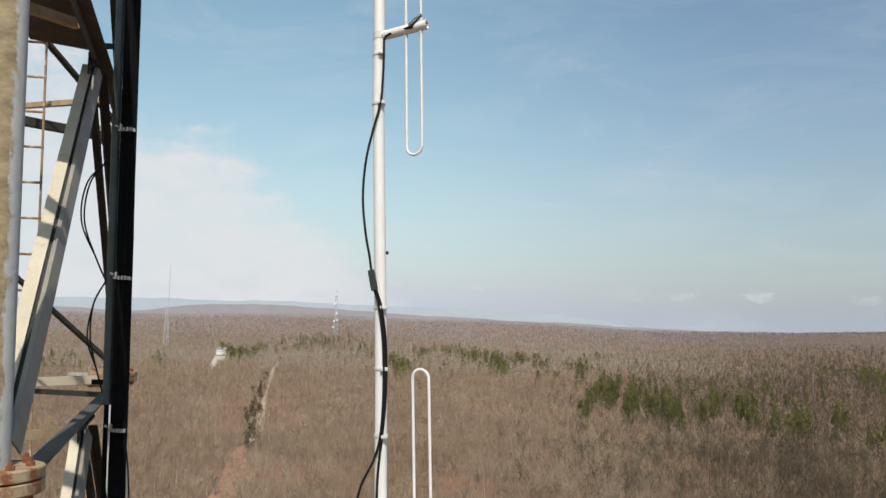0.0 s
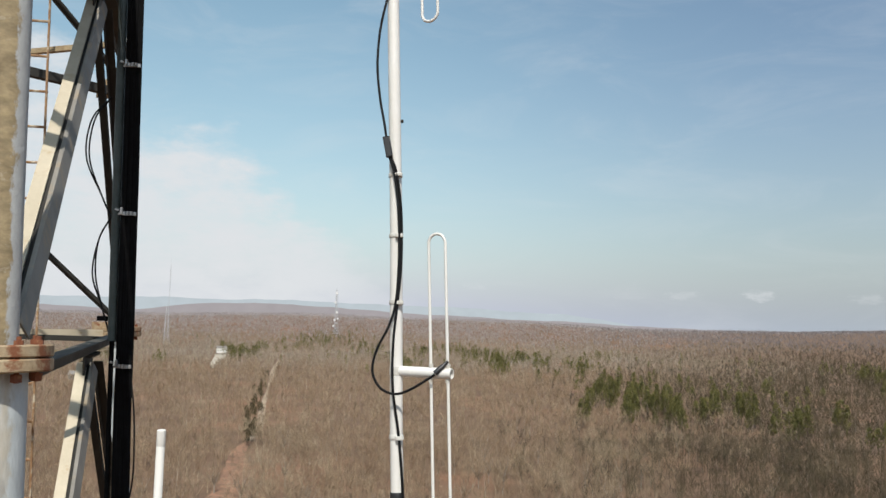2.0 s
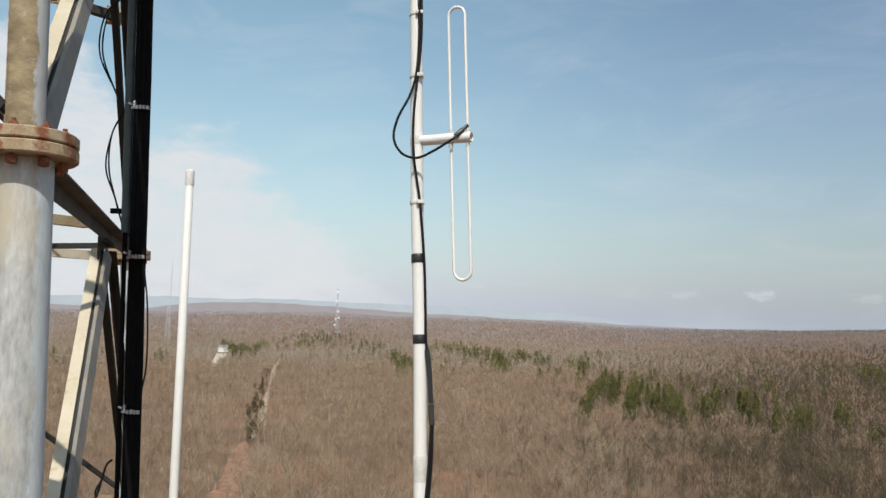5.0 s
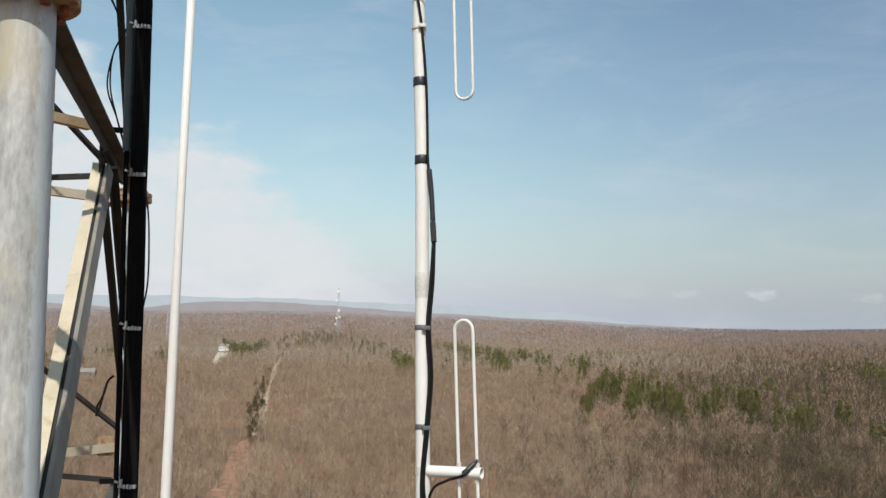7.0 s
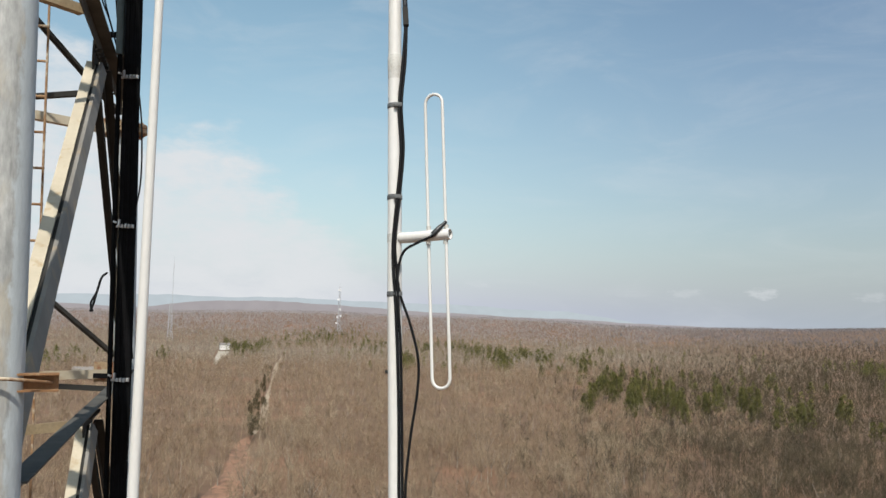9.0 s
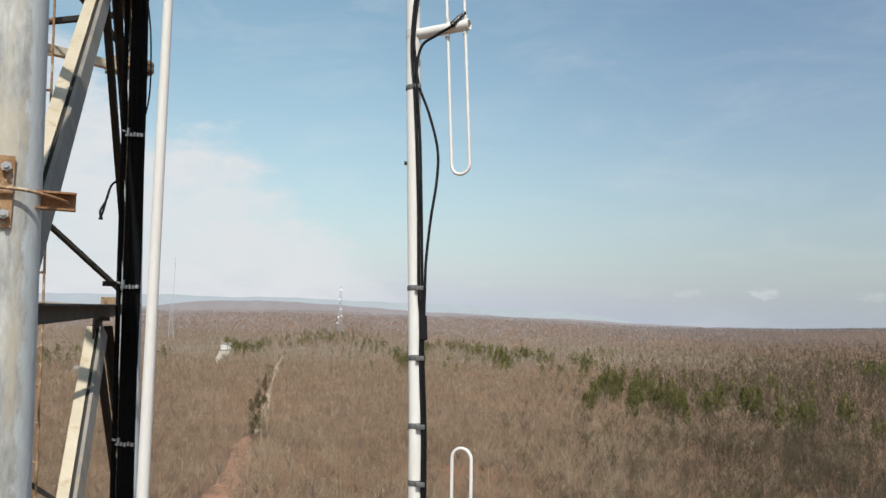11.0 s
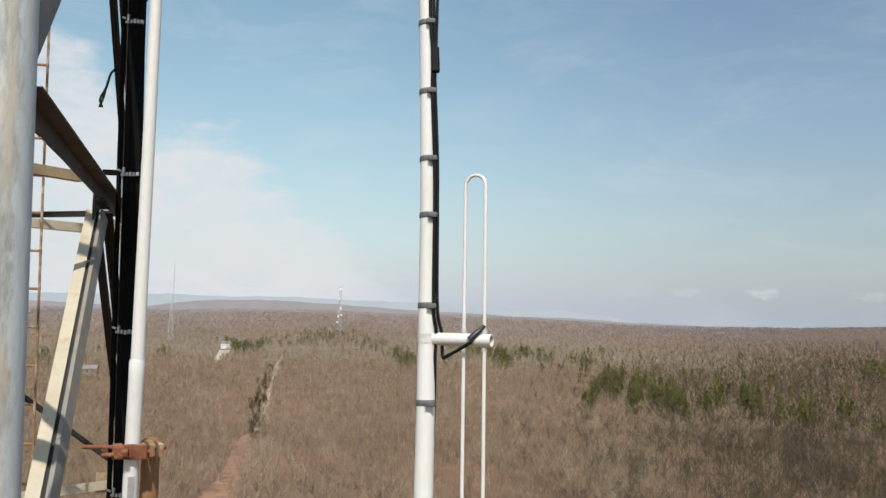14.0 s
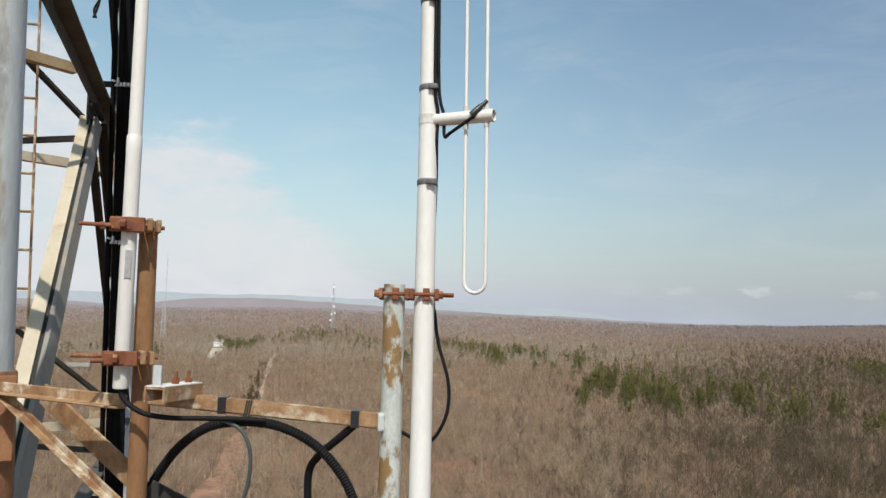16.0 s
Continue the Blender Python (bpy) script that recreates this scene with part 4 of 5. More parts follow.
tube(bm, [feed(7, -0.098, 0.01), feed(2, -0.098, 0.01), feed(-0.02, -0.094, 0.01)], 0.031, 14)
P("conduit", bm, CONDUIT, bundle, "grey-green conduit beside the cables")
bm = bmesh.new()
tube(bm, [feed(-0.02, -0.094, 0.01), feed(-0.3, -0.092, 0.0), feed(-4, -0.085, 0.0), feed(-12, -0.08, 0.0)], 0.017, 10)
P("cable", bm, JACKET, bundle)
bm = bmesh.new()
profile(bm, [(-0.014, -0.01), (0.014, -0.01), (0.014, 0.01), (-0.014, 0.01)], feed(-0.35, -0.058, 0.03), feed(-12, -0.055, 0.03), (1, 0, 0))
P("backing_strip", bm, ANGLE, bundle, "tan backing strip behind the cables", False)
for k in range(-3, 12):
    z = 1.98 - 1.088 * k - 0.004
    c = feed(z, 0, -0.028)
    hanger = None
    bm = bmesh.new()
    box(bm, c + Vector((-0.005, 0, 0)), (0.120, 0.010, 0.016), (0, 0, 0), 0.002)
    hanger = P("cable_hanger", bm, CLIP, bundle, "bright zinc cable hanger", False)
    for j in range(5):
        bm = bmesh.new()
        h = (0.050, 0.026, 0.030, 0.028, 0.026)[j]
        box(bm, c + Vector((-0.040 + 0.024 * j, -0.010, 0.003 + (0.02 if j == 0 else 0) + rngb.uniform(-0.004, 0.004))), (0.015, 0.022, h), (0, 0, 0), 0.003)
        P("hanger_clip", bm, CLIP, hanger, "", False)
    bm = bmesh.new()
    box(bm, c + Vector((-0.075, 0.0, 0.03)), (0.028, 0.012, 0.014), (0, 20, 0), 0.002)
    P("hanger_clip", bm, CLIP, hanger, "", False)
# dark bracket stubs holding the bundle to the face
for z in NODES[:7]:
    bm = bmesh.new()
    a = feed(z + 0.19, -0.10, 0.02)
    profile(bm, angle_shape(0.035, 0.006), a, a + Vector((-0.11, -0.01, 0)), (0, 0, 1))
    P("standoff", bm, JACKET, bundle, "", False)


def cable(name, label, pts, r, material=BLACK, n=10, sides=10):
    bm = bmesh.new()
    pts = curve(pts, n)
    tube(bm, pts, r, sides)
    me_ob = part(name, bm, material, None, "", True)
    return tagged(me_ob, label, "cable")


# slack loops and loose tails inside the face
for dx in (0.0, 0.022):
    cable("slack_cable", "thin slack black cable drooping beside the feed lines", [feed(1.75, -0.15, 0), feed(1.58, -0.27 - dx, 0), feed(1.30, -0.30 - dx, 0), feed(1.02, -0.20, 0), feed(0.85, -0.12, 0)], 0.006)
    cable("slack_cable", "thin slack black cable drooping beside the feed lines", [feed(0.88, -0.12, 0), feed(0.70, -0.21, 0), feed(0.45, -0.225 - dx, 0), feed(0.22, -0.17, 0), feed(0.02, -0.11, 0)], 0.006)
cable("slack_cable", "thin black cable bowing out from the bundle", [feed(-0.25, 0.05, 0), feed(-0.55, 0.085, 0), feed(-0.95, 0.09, 0), feed(-1.2, 0.05, 0)], 0.006)
for dx in (0.0, 0.02):
    cable("loose_cable_tail", "short loose black cable tail hanging from the bundle", [feed(-1.62, -0.12, -0.02), feed(-1.66, -0.16, -0.02), feed(-1.76, -0.19, -0.02), feed(-1.84, -0.21 - dx, -0.02), feed(-1.90, -0.235 + dx, -0.02)], 0.008)


# ---- stacked dipole antenna ----
def mast_x(z):
    return float(np.interp(z, [-4.8, -3.56, -3.29, -3.05, -2.88, -2.68, -1.83, -1.21, -0.67, -0.21, 0.45, 1.4, 1.65, 3.0], [0.127, 0.126, 0.124, 0.121, 0.117, 0.110, 0.078, 0.059, 0.043, 0.021, 0.0, -0.042, -0.048, -0.09]))


def mast_r(z):
    return float(np.interp(z, [-4.8, -3.9, -3.5, -3.1, -2.6, 0, 3], [0.0285, 0.0265, 0.0250, 0.0235, 0.0225, 0.0212, 0.0205]))


def mast(z, dx=0.0, dy=0.0):
    return Vector((mast_x(z) + dx, 0.061 * z + dy, z))


antenna = thing("dipole_antenna", "white stacked folded-dipole antenna mast clamped to a post", "antenna", mast(-4.75))
bm = bmesh.new()
zs = [3.0 - 0.05 * k for k in range(82)]
tube(bm, [mast(z) for z in zs], [mast_r(z) for z in zs], 28)
upper = P("mast_tube", bm, WHITE, antenna, "white painted upper mast tube")
bm = bmesh.new()
zs = [-1.06 - 0.06 * k for k in range(62)]
tube(bm, [mast(z) for z in zs], [mast_r(z) + 0.0006 for z in zs], 28)
lower = P("mast_tube", bm, WHITE, antenna, "white painted lower mast tube")
bm = bmesh.new()
tube(bm, [mast(-1.035), mast(-1.04), mast(-1.085), mast(-1.09), mast(-1.115), mast(-1.12)], [0.0225, 0.0238, 0.0238, 0.0228, 0.0228, 0.0218], 28)
P("joint_sleeve", bm, CLAMPW, antenna, "off-white joint sleeve between mast tubes")
BD = Vector((0.90, -0.40, 0.0)).normalized()   # booms point out and a little towards the camera
BOOMS = [(1.665, 0.191, 0.020), (0.0, 0.197, 0.0), (-1.648, 0.191, 0.010), (-3.383, 0.189, 0.0)]
for (z, ln, rise), sway, along in zip(BOOMS, (0.036, 0.042, 0.050, 0.006), (0.72, 0.78, 0.77, 0.735)):
    c = mast(z)
    tip = c + BD * ln * 1.02 + Vector((0, 0, rise))
    bm = bmesh.new()
    pipe_open(bm, c + BD * 0.012, tip, 0.0175, 0.003, 24)
    boom = P("boom", bm, WHITE, antenna, "short white boom pipe with an open end")
    bm = bmesh.new()
    tube(bm, [mast(z + 0.013), mast(z - 0.013)], mast_r(z) + 0.0018, 24)
    P("boom_strap", bm, CLAMPW, antenna)
    # folded dipole: two arms of a closed loop through the boom's outer end
    dirb = (tip - c).normalized()
    wide = 0.060
    mid = c + (tip - c) * along
    tilt = Vector((sway, -0.055, -1.0)).normalized()
    for s in (1, -1):
        q = -tilt * s
        arm = (0.458 if s > 0 else 0.474) - wide / 2
        a, b = mid - dirb * wide * 0.5, mid + dirb * wide * 0.5
        ca = a + q * arm
        pts = [a + q * 0.016] + [a + q * arm * f for f in (0.3, 0.7)]
        for i in range(9):
            th = math.pi * (1 - i / 8)
            pts.append(mid + dirb * math.cos(th) * wide / 2 + q * (arm + math.sin(th) * wide / 2))
        pts += [b + q * arm * f for f in (0.7, 0.3)] + [b + q * 0.018]
        bm = bmesh.new()
        tube(bm, pts, 0.0050, 10)
        P("dipole_loop", bm, WHITE, antenna, "thin white folded dipole loop")
    for off in (-1, 1):
        for s in (-1, 1):
            bm = bmesh.new()
            p = mid + dirb * wide * 0.5 * off
            tube(bm, [p + Vector((0, 0, 0.015 * s)), p + Vector((0, 0, 0.030 * s))], 0.0075, 10)
            P("dipole_ferrule", bm, CLAMPW, boom)
    # feed stub across the boom
    bm = bmesh.new()
    p0, p1 = mid + dirb * 0.030 + Vector((0, -0.006, 0.040)), mid - dirb * 0.015 + Vector((0, -0.024, 0.0))
    tube(bm, [p0, p0 + (p1 - p0) * 0.35, p0 + (p1 - p0) * 0.4, p1], [0.005, 0.006, 0.0085, 0.0095], 12)
    P("feed_connector", bm, BTAPE, boom, "taped black feed connector")


def band(name, z, material, height=0.014, lug=True, extra=0.003, label="", side=1):
    bm = bmesh.new()
    r = mast_r(z) + extra
    tube(bm, [mast(z + height / 2), mast(z + height / 2 - 0.002), mast(z - height / 2 + 0.002), mast(z - height / 2)], [r - 0.001, r, r, r - 0.001], 24)
    if lug:
        box(bm, mast(z, side * 0.012, -r - 0.004), (0.026, 0.014, height * 0.9), (0, 0, 8 * side), 0.003)
    return P(name, bm, material, antenna, label)


for z in (1.405, 0.664, 0.453, 0.227, -0.213):
    band("cable_band", z, CLAMPW, label="white cable band")
band("cable_band", 1.592, CLAMPW, 0.01)
for z in (-0.402, -0.667):
    band("tape_wrap", z, BTAPE, 0.030, False, 0.0022, "black tape wrap")
for z in (-1.210, -1.515, -1.827, -2.462, -2.672, -2.872, -3.036, -3.292, -3.558):
    band("tape_band", z, TAPE, 0.016, True, 0.0028, "grey tape band")
# small bolts through the mast
for z, s in ((0.858, 1), (-2.07, -1)):
    bm = bmesh.new()
    hexnut(bm, mast(z, s * (mast_r(z) + 0.004), 0), (1, 0, 0), 0.006, 0.010)
    P("bolt", bm, STEEL_D, antenna, "", False)


def run(pts, r, label="", name="feed_cable", material=BLACK, n=10):
    """A cable along the mast; points are height, sideways, towards the camera."""
    bm = bmesh.new()
    tube(bm, curve([mast(z, dx, dy) for z, dx, dy in pts], n), r, 10)
    return P(name, bm, material, antenna, label)


def boom_feed(i, dx=0.0):
    z, ln, rise = BOOMS[i]
    c = mast(z)
    p = c + (BD * ln * 1.02 + Vector((0, 0, rise))) * 0.70 + Vector((0, -0.026, -0.004))
    return (p.z, p.x - mast_x(p.z), p.y - 0.061 * p.z)


CR = 0.0043
b0, b1, b2, b3 = (boom_feed(i) for i in range(4))
# top dipole: along the boom, down the mast, out in a bow, into the first splitter
run([b0, (1.672, 0.07, -0.040), (1.650, 0.025, -0.035), (1.60, 0.020, -0.032), (1.52, 0.018, -0.030), (1.405, 0.010, -0.032), (1.30, -0.018, -0.033), (1.18, -0.045, -0.033), (1.05, -0.056, -0.033), (0.93, -0.048, -0.034), (0.84, -0.034, -0.035), (0.79, -0.028, -0.035)], CR)


def splitter(z0, z1, dx0, dx1, dy, w, material=BTAPE):
    bm = bmesh.new()
    profile(bm, [(-0.5 * w, -0.010), (0.5 * w, -0.010), (0.6 * w, 0.0), (0.5 * w, 0.010), (-0.5 * w, 0.010), (-0.6 * w, 0.0)], mast(z0, dx0, dy), mast(z1, dx1, dy), (1, 0, 0))
    bmesh.ops.bevel(bm, geom=bm.edges[:], offset=0.002, segments=1, affect="EDGES")
    return P("cable_splitter", bm, material, antenna, "black moulded cable splitter", False)


splitter(0.793, 0.722, -0.029, -0.017, -0.036, 0.021)
run([(0.724, -0.018, -0.035), (0.664, -0.002, -0.034), (0.56, 0.010, -0.033), (0.453, 0.012, -0.033), (0.34, 0.010, -0.034), (0.227, 0.000, -0.034), (0.15, -0.022, -0.036), (0.07, -0.062, -0.038), (0.0, -0.076, -0.040), (-0.052, -0.050, -0.046), (-0.070, 0.0, -0.056), (-0.050, 0.055, -0.074), b1], CR)
run([(0.724, -0.012, -0.034), (0.664, 0.006, -0.032), (0.56, 0.018, -0.026), (0.453, 0.020, -0.024), (0.34, 0.017, -0.027), (0.227, 0.006, -0.031), (0.10, -0.008, -0.031), (-0.05, -0.010, -0.030), (-0.213, 0.010, -0.028), (-0.402, 0.020, -0.020), (-0.55, 0.021, -0.018), (-0.667, 0.020, -0.018), (-0.74, 0.027, -0.020), (-0.87, 0.034, -0.022)], CR)
# spliced joint and second splitter
run([(-0.70, 0.024, -0.021), (-0.78, 0.031, -0.022), (-0.87, 0.035, -0.023)], 0.0085, "taped cable splice", "cable_splice", BTAPE)
splitter(-0.872, -0.938, 0.035, 0.038, -0.022, 0.016, STEEL_D)
run([(-0.938, 0.036, -0.022), (-1.06, 0.028, -0.024), (-1.21, 0.016, -0.030), (-1.36, 0.022, -0.028), (-1.515, 0.010, -0.031), (-1.66, -0.003, -0.032), (-1.76, -0.001, -0.033), (-1.827, 0.004, -0.033), (-2.0, 0.010, -0.032), (-2.2, 0.013, -0.031), (-2.462, 0.012, -0.031), (-2.56, 0.017, -0.030), (-2.672, 0.014, -0.030), (-2.872, 0.018, -0.028), (-3.036, 0.018, -0.028), (-3.292, 0.018, -0.026), (-3.36, 0.026, -0.02), (-3.44, 0.024, -0.014), (-3.558, 0.024, 0.004), (-3.75, 0.020, 0.024), (-3.93, 0.026, 0.022)], CR * 1.1)
run([(-0.938, 0.040, -0.022), (-1.06, 0.036, -0.022), (-1.21, 0.024, -0.027), (-1.36, 0.030, -0.025), (-1.515, 0.018, -0.029), (-1.66, 0.004, -0.031), (-1.74, 0.008, -0.034), (-1.827, 0.019, -0.030), (-1.92, 0.050, -0.030), (-2.03, 0.074, -0.030), (-2.13, 0.070, -0.030), (-2.25, 0.050, -0.030), (-2.38, 0.034, -0.030), (-2.462, 0.030, -0.028), (-2.55, 0.026, -0.028)], CR)
run([b2, (-1.668, 0.07, -0.05), (-1.695, 0.030, -0.040), (-1.76, 0.012, -0.036), (-1.827, 0.012, -0.034), (-2.0, 0.020, -0.031), (-2.2, 0.022, -0.029), (-2.462, 0.022, -0.028), (-2.55, 0.022, -0.028)], CR)
splitter(-2.545, -2.618, 0.023, 0.024, -0.030, 0.021, BLACK)
run([(-2.618, 0.022, -0.029), (-2.672, 0.022, -0.027), (-2.872, 0.026, -0.022), (-3.036, 0.026, -0.021), (-3.292, 0.028, -0.018), (-3.37, 0.042, -0.016), (-3.43, 0.045, -0.022), (-3.425, 0.062, -0.045), b3], CR * 1.1)
# tail loop below the lowest clamp
cable("feed_cable_tail", "black coaxial feed cable looping round the mast foot", [mast(-3.90, 0.026, 0.020), mast(-3.99, 0.040, 0.02), mast(-4.09, 0.068, 0.01), mast(-4.17, 0.066, 0.01), mast(-4.235, 0.035, 0.02), mast(-4.250, 0.0, 0.035), mast(-4.225, -0.05, 0.03), mast(-4.21, -0.09, 0.04)], 0.0048)

# ---- support post and its clamp ----
post = thing("support_post", "blotchy rust-stained galvanised pipe post on the arm's end", "post", (0.047, -0.235, -4.9))
bm = bmesh.new()
pipe_open(bm, (0.046, -0.235, -3.836), (0.047, -0.235, -4.9), 0.0285, 0.005, 28)
P("pipe", bm, POSTM, post)


def clamp(name, label, a, b, ra, rb, z, bolts, overhang_l, overhang_r, depth=0.034, bolt_r=0.0052, hgt=0.026):
    """Two-pipe clamp: jaw plates between and outside the pipes, drawn together by long bolts."""
    a, b = Vector((a[0], a[1], z)), Vector((b[0], b[1], z))
    t = (b - a).normalized()
    n = t.cross(Vector((0, 0, 1)))
    base = thing(name, label, "pipe clamp", (a + b) / 2)
    spots = [(a - t * (ra + 0.005), 0.010), (a + t * (ra + 0.007), 0.012), (b - t * (rb + 0.006), 0.010), (b + t * (rb + 0.006), 0.011)]
    for p, w in spots:
        bm = bmesh.new()
        outline = [(-0.048, -hgt / 2), (-0.020, -hgt * 0.62), (0.020, -hgt * 0.62), (0.048, -hgt / 2), (0.048, hgt / 2), (0.020, hgt * 0.62), (-0.020, hgt * 0.62), (-0.048, hgt / 2)]
        profile(bm, outline, p - t * w / 2, p + t * w / 2, n)
        bmesh.ops.bevel(bm, geom=bm.edges[:], offset=0.0018, segments=1, affect="EDGES")
        P("jaw", bm, RUST, base, "", False)
    for s in bolts:
        bm = bmesh.new()
        o = n * s * depth
        p0, p1 = a - t * overhang_l + o, b + t * overhang_r + o
        tube(bm, [p0, p1], bolt_r, 10)
        P("bolt", bm, RUST, base, "rusty threaded bolt")
        for p in (a - t * (ra + 0.016), b + t * (rb + 0.017), a + t * (ra + 0.020)):
            bm = bmesh.new()
            hexnut(bm, p + o, t, bolt_r * 1.9, 0.011)
            P("nut", bm, RUST, base, "", False)
    # teeth gripping the pipe faces
    for c, r in ((a, ra), (b, rb)):
        for s in (-1, 1):
            bm = bmesh.new()
            box(bm, c + n * s * (r * 0.75 + 0.006) + t * r * 0.2, (0.018, 0.02, hgt * 1.25), (0, 0, math.degrees(math.atan2(t.y, t.x))), 0.003)
            P("saddle", bm, RUST, base, "", False)
    return base


clamp("post_clamp", "rusty two-pipe clamp joining post and antenna mast", (0.046, -0.235), (mast_x(-3.865), 0.061 * -3.865), 0.0285, 0.027, -3.862, (-1, 1), 0.047, 0.078)

# ---- whip antenna ----
whip = thing("whip_antenna", "slim white fibreglass whip antenna clamped to a pipe", "antenna", (-0.655, -0.262, -4.12))
bm = bmesh.new()
wz = [-0.175, -0.178, -1.0, -2.0, -3.0, -3.47]
tube(bm, [(-0.656 + 0.002 * math.sin(z), -0.285 + 0.006 * (-0.175 - z), z) for z in wz], [0.0105, 0.0122, 0.0126, 0.0148, 0.0170, 0.0180], 22)
P("radome", bm, FIBRE, whip)
bm = bmesh.new()
tube(bm, [(-0.656, -0.285, -0.169), (-0.656, -0.285, -0.172), (-0.656, -0.285, -0.215), (-0.656, -0.285, -0.217)], [0.010, 0.0128, 0.0130, 0.0122], 22)
P("cap", bm, FIBRE, whip)
bm = bmesh.new()
tube(bm, [(-0.6565, -0.265, -3.455), (-0.6565, -0.265, -3.462), (-0.6565, -0.265, -3.50), (-0.6565, -0.2645, -3.51), (-0.658, -0.262, -4.118), (-0.658, -0.262, -4.124)], [0.0185, 0.0205, 0.0205, 0.0200, 0.0200, 0.0185], 24)
P("mounting_sleeve", bm, WHITE, whip, "white metal mounting sleeve")
bm = bmesh.new()
box(bm, (-0.649, -0.2815, -3.80), (0.016, 0.004, 0.075), (0, 0, 20), 0.001)
P("sticker", bm, CLIP, whip, "torn silver label", False)

# ---- stand-off frame and cross arm ----
frame_t = thing("standoff_frame", "rust-washed steel stand-off frame bolted to the leg", "bracket", (-1.15, 0.1, -4.3))
SQ = [(-0.019, -0.019), (0.019, -0.019), (0.019, 0.019), (-0.019, 0.019)]


def fbar(a, b, shape, material, name="bar", side=(0, 0, 1), base=None, label=""):
    bm = bmesh.new()
    profile(bm, shape, a, b, side)
    bmesh.ops.bevel(bm, geom=[e for e in bm.edges], offset=0.003, segments=1, affect="EDGES")
    return P(name, bm, material, base or frame_t, label, False)


LA = [(0.0, 0.0), (0.036, 0.0), (0.036, 0.006), (0.006, 0.006), (0.006, 0.036), (0.0, 0.036)]
fbar((-1.155, 0.085, -4.160), (-0.655, -0.215, -4.160), [(x - 0.02, y) for x, y in LA], BROWN)
fbar((-1.160, 0.070, -4.165), (-0.640, -0.235, -4.440), [(x * 0.72 - 0.012, y * 0.72 - 0.01) for x, y in LA], BROWN)
fbar((-1.07, 0.17, -4.185), (-0.645, -0.125, -4.395), [(-0.034, -0.005), (0.034, -0.005), (0.034, 0.005), (-0.034, 0.005)], BROWN, "flat_bar")
fbar((-0.62, -0.14, -4.41), (-0.35, 0.02, -4.60), [(-0.034, -0.005), (0.034, -0.005), (0.034, 0.005), (-0.034, 0.005)], STEEL_D, "flat_bar")
bm = bmesh.new()
tube(bm, [(-0.632, -0.195, -3.676), (-0.632, -0.195, -3.680), (-0.622, -0.195, -4.9)], [0.021, 0.0245, 0.026], 24)
P("upright_pipe", bm, PIPEM, frame_t, "rust-brown upright pipe")
# cross arm
arm = thing("cross_arm", "rust-washed square steel tube carrying the antenna post", "bracket", (-0.3, -0.235, -4.19))
bm = bmesh.new()
profile(bm, SQ, (-0.600, -0.205, -4.150), (0.022, -0.238, -4.196), (0, 0, 1))
bmesh.ops.bevel(bm, geom=bm.edges[:], offset=0.004, segments=2, affect="EDGES")
P("tube", bm, BROWN, arm, "", False)
for x in (-0.400, -0.047):
    bm = bmesh.new()
    z = -4.150 - 0.046 * (x + 0.6) / 0.622
    y = -0.205 - 0.033 * (x + 0.6) / 0.622
    profile(bm, [(-0.0215, -0.0215), (0.0215, -0.0215), (0.0215, 0.0215), (-0.0215, 0.0215)], (x - 0.011, y, z), (x + 0.011, y, z), (0, 0, 1))
    P("tape_wrap", bm, BTAPE, arm, "black tape wrap", False)
bm = bmesh.new()
x = -0.332
for k in range(3):
    tube(bm, [(x + 0.006 * k, -0.240 - 0.0, -4.148), (x + 0.006 * k - 0.01, -0.240, -4.205)], 0.0022, 6)
P("wire_tie", bm, STEEL_D, arm, "twisted wire tie", False)
# weld bead where the arm meets the post
bm = bmesh.new()
box(bm, (0.020, -0.250, -4.196), (0.018, 0.036, 0.046), (0, 0, 10), 0.006)
P("weld", bm, POSTM, arm, "galvanised weld collar", False)

# bracket shelf with bolts
shelf = thing("bracket_shelf", "short channel bracket with pale top and rusty bolts", "bracket", (-0.50, -0.29, -4.13))
SA, SB = Vector((-0.512, -0.355, -4.112)), Vector((-0.462, -0.200, -4.112))
ST = (SB - SA).normalized()
SN = Vector((-ST.y, ST.x, 0))
bm = bmesh.new()
profile(bm, [(0.0, 0.0), (0.0, -0.036), (0.005, -0.036), (0.005, -0.005), (0.055, -0.005), (0.055, -0.036), (0.060, -0.036), (0.060, 0.0)] if ST.cross(SN).z > 0 else [(0, 0), (0.06, 0), (0.06, 0.036), (0, 0.036)], SA, SB, SN)
P("channel", bm, BROWN, shelf, "", False)
bm = bmesh.new()
profile(bm, [(0.002, 0.0012), (0.058, 0.0012), (0.058, 0.004), (0.002, 0.004)], SA + ST * 0.002, SB - ST * 0.002, SN)
P("top_plate", bm, WHITE, shelf, "pale galvanised top plate", False)
for f, w in ((0.18, 0.045), (0.50, 0.028), (0.66, 0.046), (0.86, 0.030)):
    bm = bmesh.new()
    p = SA.lerp(SB, f) + SN * w
    tube(bm, [p, p + Vector((0, 0, 0.034))], 0.0048, 8)
    hexnut(bm, p + Vector((0, 0, 0.010)), (0, 0, 1), 0.0105, 0.012)
    P("bolt", bm, RUST, shelf, "rusty bolt and nut", False)
bm = bmesh.new()
p = SA + SN * 0.030 + ST * 0.01
profile(bm, [(-0.010, -0.003), (0.010, -0.003), (0.010, 0.003), (-0.010, 0.003)], p, p + Vector((0, 0, 0.055)), (1, 0, 0))
P("upright_tab", bm, GALV, shelf, "", False)

